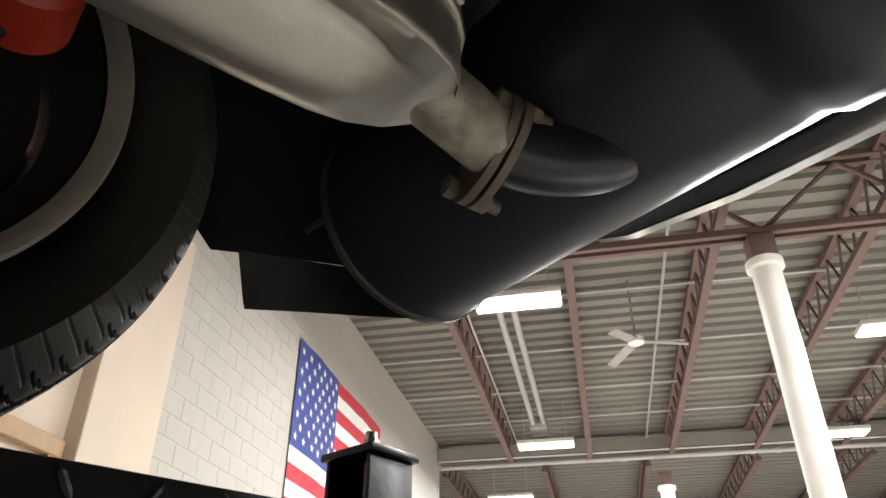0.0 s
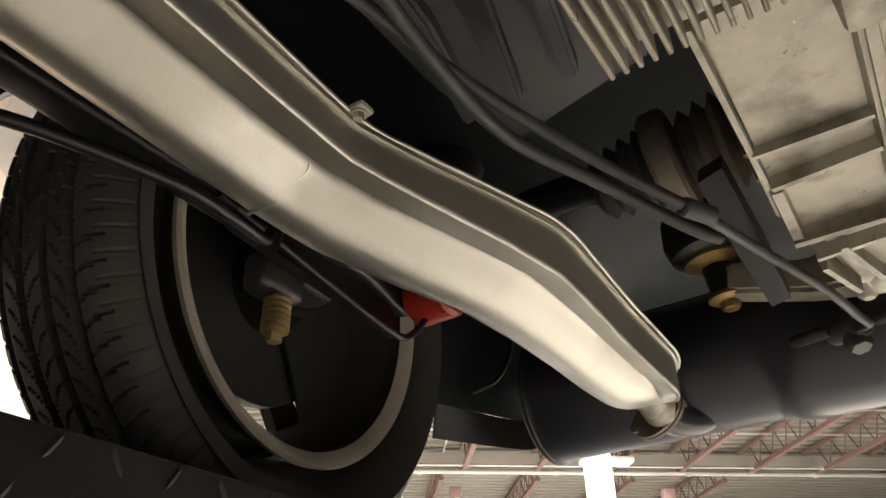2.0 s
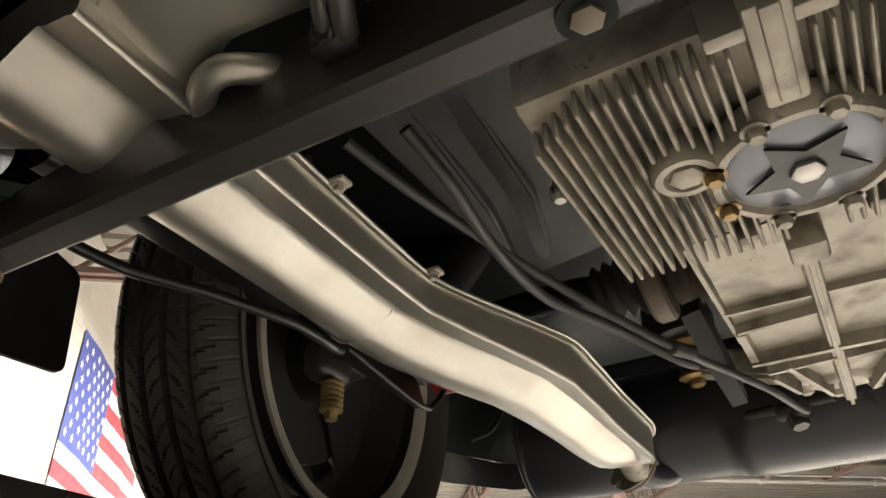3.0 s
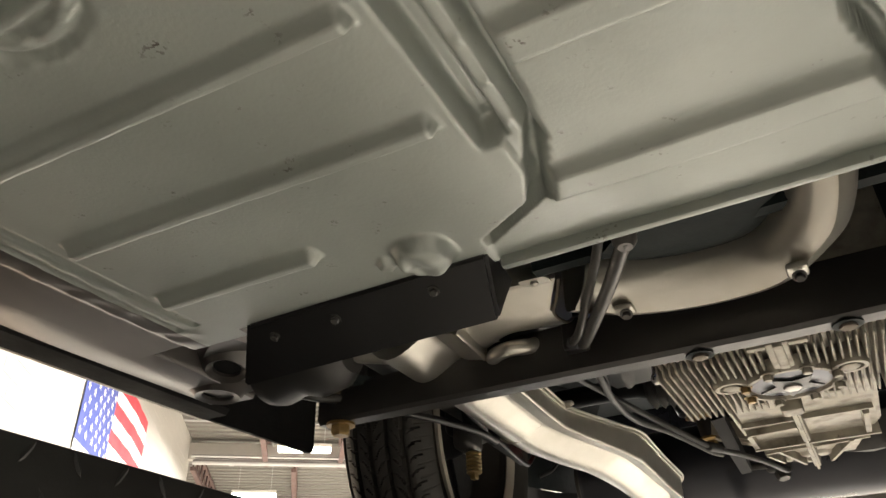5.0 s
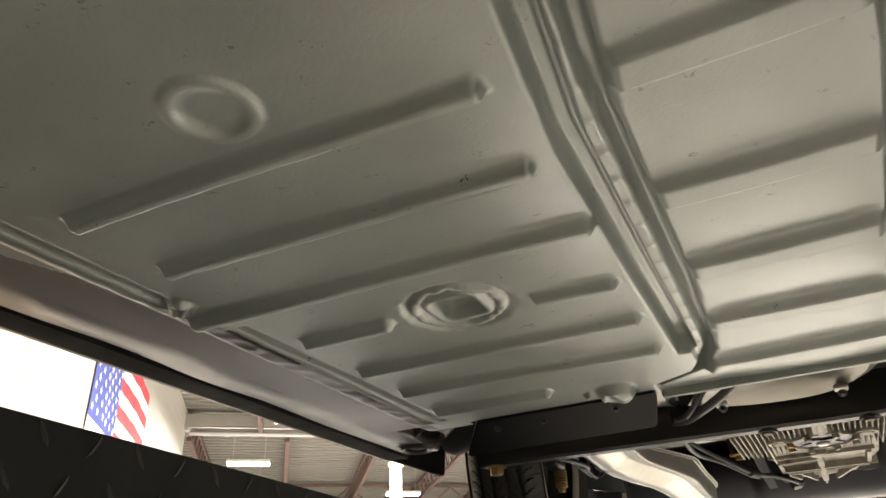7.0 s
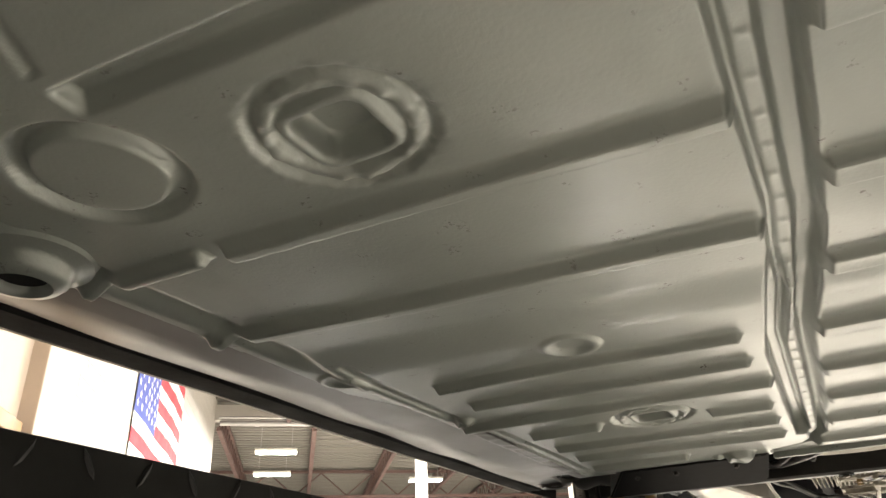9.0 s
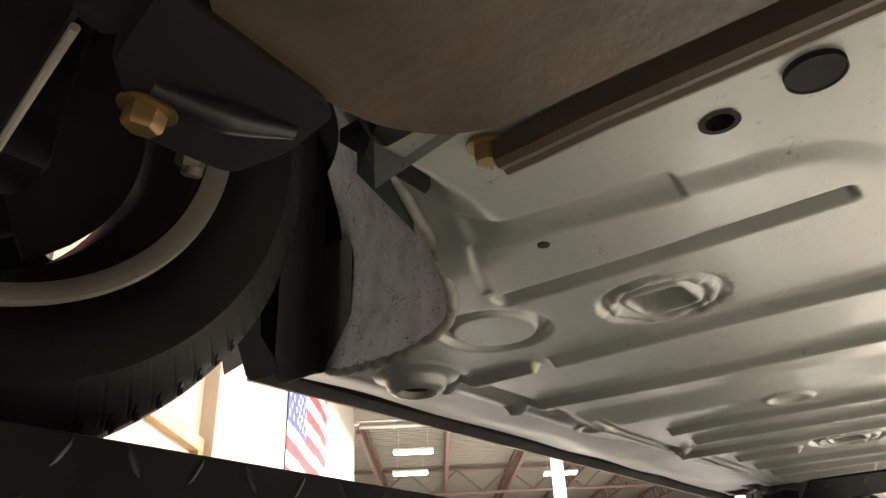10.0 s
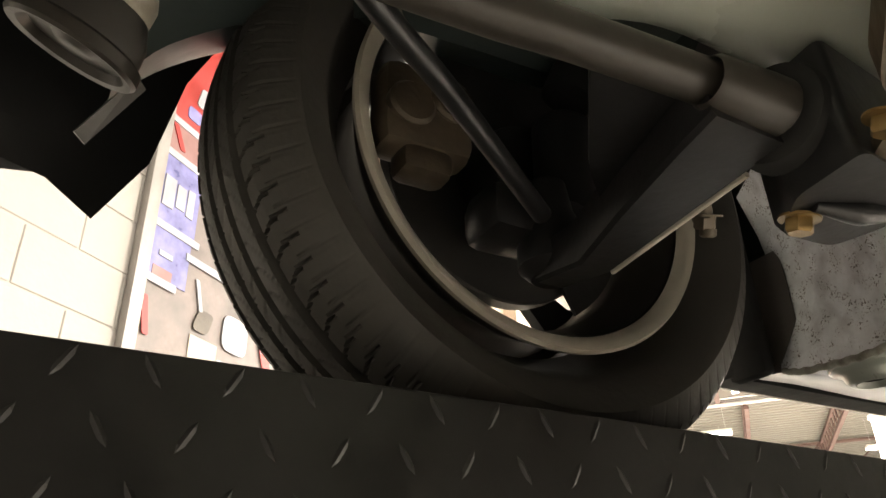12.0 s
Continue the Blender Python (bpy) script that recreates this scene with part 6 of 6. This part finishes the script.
# ---- front suspension ----
# brown guard plate and its folded edge
bm = B()
gp = [(-0.170, -2.270, 1.727), (-0.166, -2.232, 1.728), (-0.150, -2.203, 1.730), (-0.125, -2.189, 1.731), (-0.058, -2.186, 1.731), (0.0, -2.183, 1.731), (0.09, -2.183, 1.731), (0.18, -2.183, 1.731), (0.30, -2.189, 1.731), (0.345, -2.245, 1.727), (0.345, -2.34, 1.727), (0.28, -2.385, 1.735), (-0.09, -2.385, 1.735), (-0.135, -2.345, 1.727), (-0.168, -2.318, 1.727)]
add_loft(bm, [rounded(gp, 0.012), [p + Vector((0, 0, 0.008)) for p in rounded(gp, 0.012)], [Vector((CX + (p.x - CX) * 0.93, -2.27 + (p.y + 2.27) * 0.80, p.z + 0.035)) for p in rounded(gp, 0.012)]])
guard = part("guard_plate", bm, BROWN, car, "brown-grey front crossmember guard")
bm = B()
rows = []
for x, y in ((-0.150, -2.160), (-0.128, -2.160), (-0.09, -2.161), (0.0, -2.158), (0.09, -2.155), (0.18, -2.158), (0.30, -2.162)):
    rows.append([(x, y, 1.738), (x, y + 0.004, 1.735), (x, y + 0.009, 1.7365), (x, y + 0.0125, 1.735), (x, y + 0.018, 1.738), (x, y + 0.016, 1.752), (x, y, 1.752)])
add_loft(bm, rows)
part("guard_slot_edge", bm, BROWN, guard)
bm = B()
add_plate(bm, rounded([(-0.128, -2.372, 1.728), (-0.132, -2.330, 1.727), (-0.02, -2.335, 1.722), (0.02, -2.40, 1.728), (-0.09, -2.42, 1.738)], 0.012), (0, 0, 1), 0.02)
part("guard_flange", bm, BROWN, guard)
for (x, y, z), d, nm in (((-0.2195, -2.3115, 1.7195), (-0.25, -0.05, -1), "pivot_bolt"), ((-0.156, -2.154, 1.754), (-0.1, 0.1, -1), "guard_bolt"), ((-0.143, -2.337, 1.734), (-0.35, -0.1, -1), "guard_bolt"), ((2 * CX + 0.223, -2.306, 1.722), (0, 0, -1), "pivot_bolt"), ((2 * CX + 0.155, -2.150, 1.746), (0, 0, -1), "guard_bolt")):
    bm = B()
    add_hex(bm, (x, y, z), d, 0.0086, 0.009, 0.0016)
    part(nm, bm, YZINC, car, "yellow zinc bolt")
# pivot cap beside the guard
bm = B()
cap_ = [(-0.160, -2.344), (-0.167, -2.258), (-0.205, -2.253), (-0.239, -2.260), (-0.243, -2.304), (-0.208, -2.336)]
add_loft(bm, [rounded([(CX + (x - CX) * 0.985, y, 1.7185) for x, y in cap_], 0.008), rounded([(x, y, 1.727) for x, y in cap_], 0.008), rounded([(x, y, 1.80) for x, y in cap_], 0.008)])
cap = part("pivot_cap", bm, BLACK, car, "dark cast pivot cap")
bm = B()
add_tube(bm, [(-0.205, -2.318, 1.7185), (-0.196, -2.29, 1.716), (-0.186, -2.262, 1.7185)], [0.004, 0.008, 0.004], 10)
part("cap_swage", bm, BLACK, cap)
bm = B()
add_lathe(bm, (-0.196, -2.342, 1.768), (-0.08, 1, 0.02), [(-0.012, 0.020), (-0.008, 0.031), (0.0, 0.034), (0.007, 0.034), (0.010, 0.028), (0.014, 0.028), (0.017, 0.033), (0.026, 0.033), (0.03, 0.024)], 36)
part("pivot_bush", bm, UNDERSEAL, car, "black ribbed rubber pivot bush")
bm = B()
add_tube(bm, [(-0.345, -2.235, 1.835), (-0.352, -2.222, 1.828), (-0.364, -2.206, 1.824), (-0.385, -2.19, 1.835)], 0.006, 12)
add_hex(bm, (-0.366, -2.204, 1.826), (-0.55, 0.25, -1), 0.0105, 0.012, 0.002)
add_lathe(bm, (-0.370, -2.200, 1.812), (-0.55, 0.25, -1), [(-0.002, 0.0075), (0.004, 0.0075), (0.006, 0.005)], 16)
part("brake_union", bm, STEELRUST, car, "worn brass-brown brake union")
# torsion bar arm: tube running forward and the plate arm out to the hub
bm = B()
add_tube(bm, [(-0.190, -2.355, 1.767), (-0.205, -2.49, 1.774), (-0.215, -2.56, 1.778), (-0.24, -2.85, 1.79)], 0.0135, 28, 4)
arm = part("torsion_arm", bm, ARMPAINT, car, "brownish grey front torsion bar tube")
bm = B()
add_lathe(bm, (-0.190, -2.412, 1.764), (0.06, 1, -0.03), [(0, 0.0135), (0.004, 0.0160), (0.040, 0.0175), (0.054, 0.0175), (0.058, 0.014), (0.059, 0.0)], 32, cap=False)
part("arm_collar", bm, ARMPAINT, arm)
bm = B()
secs = [(-0.192, -2.410, -2.350, 1.743, 1.786), (-0.225, -2.402, -2.345, 1.743, 1.784), (-0.30, -2.380, -2.334, 1.744, 1.782), (-0.371, -2.356, -2.323, 1.745, 1.782), (-0.43, -2.352, -2.322, 1.756, 1.785)]
add_loft(bm, [[(x, a, z0 + 0.003), (x, a + 0.003, z0), (x, b - 0.003, z0), (x, b, z0 + 0.003), (x, b, z1), (x, a, z1)] for x, a, b, z0, z1 in secs])
part("arm_plate", bm, BLACK, arm, "flat dark plate of the arm")
# pale strip along the rear edge of the dark plate
bm = B()
add_tube(bm, [(x, b + 0.001, z0 + 0.001) for x, a, b, z0, z1 in secs[1:4]], 0.0022, 8)
part("arm_edge", bm, RIMM, arm, "pale strip along the edge")
bm = B()
add_plate(bm, rounded([(-0.20, -2.40, 1.772), (-0.33, -2.362, 1.772), (-0.30, -2.40, 1.774), (-0.215, -2.47, 1.776)], 0.012), (0, 0, 1), 0.006)
part("arm_gusset", bm, BLACK, arm)
bm = B()
add_lathe(bm, (-0.425, -2.335, 1.76), (0, 0, 1), [(0, 0.02), (0.01, 0.03), (0.04, 0.03), (0.06, 0.022), (0.09, 0.018)], 24)
add_box(bm, (-0.47, -2.40, 1.79), (-0.41, -2.27, 1.84), 0.015)
add_cyl(bm, (-0.44, -2.30, 1.80), (-0.45, -2.285, 1.95), 0.03, 20, 0.004)
part("ball_joint", bm, BLACK, car, "black ball joint and hub upright")
bm = B()
add_box(bm, (-0.46, -2.305, 1.797), (-0.43, -2.285, 1.802), 0.001)
add_tube(bm, [(-0.49, -2.32, 1.80), (-0.478, -2.30, 1.792), (-0.47, -2.28, 1.80)], 0.002, 6)
part("brake_clip", bm, ZINC, car)
bm = B()
add_tube(bm, [(-0.384, -2.375, 1.79), (-0.302, -2.504, 1.80), (-0.254, -2.581, 1.80), (-0.17, -2.71, 1.81)], 0.0078, 14, 4)
part("anti_roll_bar", bm, BLACK, car, "dark front anti-roll bar link")
bm = B()
add_box(bm, (-0.475, -2.49, 1.86), (-0.43, -2.40, 1.95), 0.015)
add_box(bm, (-0.47, -2.47, 1.84), (-0.435, -2.42, 1.87), 0.010)
add_cyl(bm, (-0.425, -2.465, 1.90), (-0.445, -2.465, 1.90), 0.022, 20, 0.003)
add_cyl(bm, (-0.425, -2.425, 1.915), (-0.445, -2.425, 1.915), 0.022, 20, 0.003)
part("front_caliper", bm, BRONZE, car, "worn bronze-grey brake caliper")
bm = B()
add_tube(bm, [(-0.44, -2.28, 1.98), (-0.42, -2.26, 2.05), (-0.40, -2.25, 2.15)], 0.028, 20, 4)
part("strut", bm, BLACK, car)
bm = B()
add_tube(bm, [(-0.39, -2.24, 1.86), (-0.375, -2.23, 1.88), (-0.38, -2.235, 1.90)], 0.004, 8)
part("brake_hose", bm, BRASS, car)
# pale tray ahead of the guard
bm = B()
ty = [(-0.262, -2.66), (-0.255, -2.56), (-0.248, -2.493), (-0.216, -2.42), (-0.212, -2.346), (-0.214, -2.27), (-0.192, -2.20)]
rows = []
for x_, y_ in spline([Vector((a, b, 0)) for a, b in ty], 5) and [(p.x, p.y) for p in spline([Vector((a, b, 0)) for a, b in ty], 5)]:
    rows.append([(x_ - 0.010, y_, 1.90), (x_ - 0.006, y_, 1.838), (x_, y_, 1.825), (x_ + 0.010, y_, 1.816), (x_ + 0.04, y_, 1.810), (x_ + 0.15, y_, 1.807), (0.55, y_, 1.807)])
add_loft(bm, rows, closed=False)
part("tank_tray", bm, TRAY, car, "pale grey-green tank bottom")
# green arch edge, front valance and horn
bm = B()
edge = spline([(-0.45, -2.13, 2.032), (-0.45, -2.27, 2.019), (-0.45, -2.41, 2.009), (-0.45, -2.50, 1.997), (-0.45, -2.586, 1.957), (-0.45, -2.659, 1.897), (-0.452, -2.690, 1.845)], 5)
add_loft(bm, [[p + Vector((-0.10, 0.0, 0.05)) for p in edge], [p + Vector((-0.004, 0, 0.004)) for p in edge], edge, [p + Vector((0.004, -0.002, 0.001)) for p in edge],
              [p + Vector((0.05, -0.006, 0.012)) for p in edge], [p + Vector((0.14, -0.01, 0.10)) for p in edge]], closed=False)
part("arch_flange", bm, GREENBAY, car, "green painted wheel arch flange")
bm = B()
add_loft(bm, [[(-0.60, -2.588, 2.07), (-0.60, -2.625, 1.985), (-0.60, -2.645, 1.885), (-0.60, -2.682, 1.818)],
              [(-0.58, -2.72, 2.07), (-0.58, -2.72, 1.985), (-0.58, -2.735, 1.885), (-0.59, -2.722, 1.842)],
              [(-0.58, -2.95, 2.07), (-0.58, -2.95, 1.985), (-0.58, -2.95, 1.90), (-0.59, -2.93, 1.90)]], closed=False)
part("front_valance", bm, BLACK, car, "black front valance corner")
hd = Vector((-0.40, -0.33, -0.86)).normalized()
hc = Vector((-0.358, -2.714, 1.794))
bm = B()
add_lathe(bm, hc - hd * 0.020, hd, [(-0.016, 0.0), (-0.012, 0.026), (0.0, 0.032), (0.012, 0.034), (0.015, 0.030), (0.015, 0.0)], 36, cap=False)
horn = part("horn", bm, SATIN, car, "round dark horn with a tan back and a grey ring")
bm = B()
add_lathe(bm, hc, hd, [(-0.006, 0.034), (-0.006, 0.037), (0.001, 0.038), (0.003, 0.036), (0.002, 0.031), (-0.003, 0.028), (-0.003, 0.014), (0.0, 0.010), (0.0, 0.0)], 40, cap=False)
part("horn_ring", bm, ARMPAINT, horn)
bm = B()
add_lathe(bm, hc - hd * 0.034, hd, [(-0.022, 0.0), (-0.020, 0.020), (-0.010, 0.025), (0.004, 0.026)], 32, cap=False)
part("horn_back", bm, CAST, horn, "tan horn back")
bm = B()
add_loft(bm, [[(-0.432, -2.676, 1.846), (-0.436, -2.669, 1.840), (-0.439, -2.670, 1.842), (-0.435, -2.677, 1.848)],
              [(-0.456, -2.706, 1.805), (-0.462, -2.698, 1.801), (-0.465, -2.699, 1.803), (-0.459, -2.707, 1.807)]])
part("horn_bracket", bm, SATIN, horn, "flat grey bracket strap")

# ---- wall blocks, last ----
shared = None
bw, bh = 0.40, 0.20
rest = B()
row = 0
z = 1.4
while z < ROOF_Z - 0.1:
    off = 0.2 if row % 2 else 0.0
    u = -3.0 + off
    while u < 16.0:
        near = -2.2 < u < 1.0 and 1.5 < z < 4.4
        if 1.3 < u < 5.0:
            u += bw
            continue
        if near:
            if shared is None:
                b2 = B()
                add_box(b2, (0.004, 0, 0.004), (bw - 0.004, 0.012, bh - 0.004), 0.003, seg=1)
                shared = bpy.data.meshes.new("block")
                b2.to_mesh(shared)
                b2.free()
                shared.materials.append(WHITEWALL)
            ob = new("block", shared)
            ob.parent = wall_west
            ob.matrix_local = ROOM @ pose(u, WALL_V - 0.0125 + random.uniform(-0.0008, 0.0008), z)
        else:
            add_box(rest, (u + 0.002, WALL_V - 0.0125, z + 0.002), (u + bw - 0.002, WALL_V - 0.002 + random.uniform(-0.0006, 0.0006), z + bh - 0.002))
        u += bw
    z += bh
    row += 1
bmesh.ops.transform(rest, matrix=ROOM, verts=rest.verts)
tagged(part("block_courses", rest, WHITEWALL, wall_west, smooth=False), "white painted concrete blocks", "", "", "stuff")
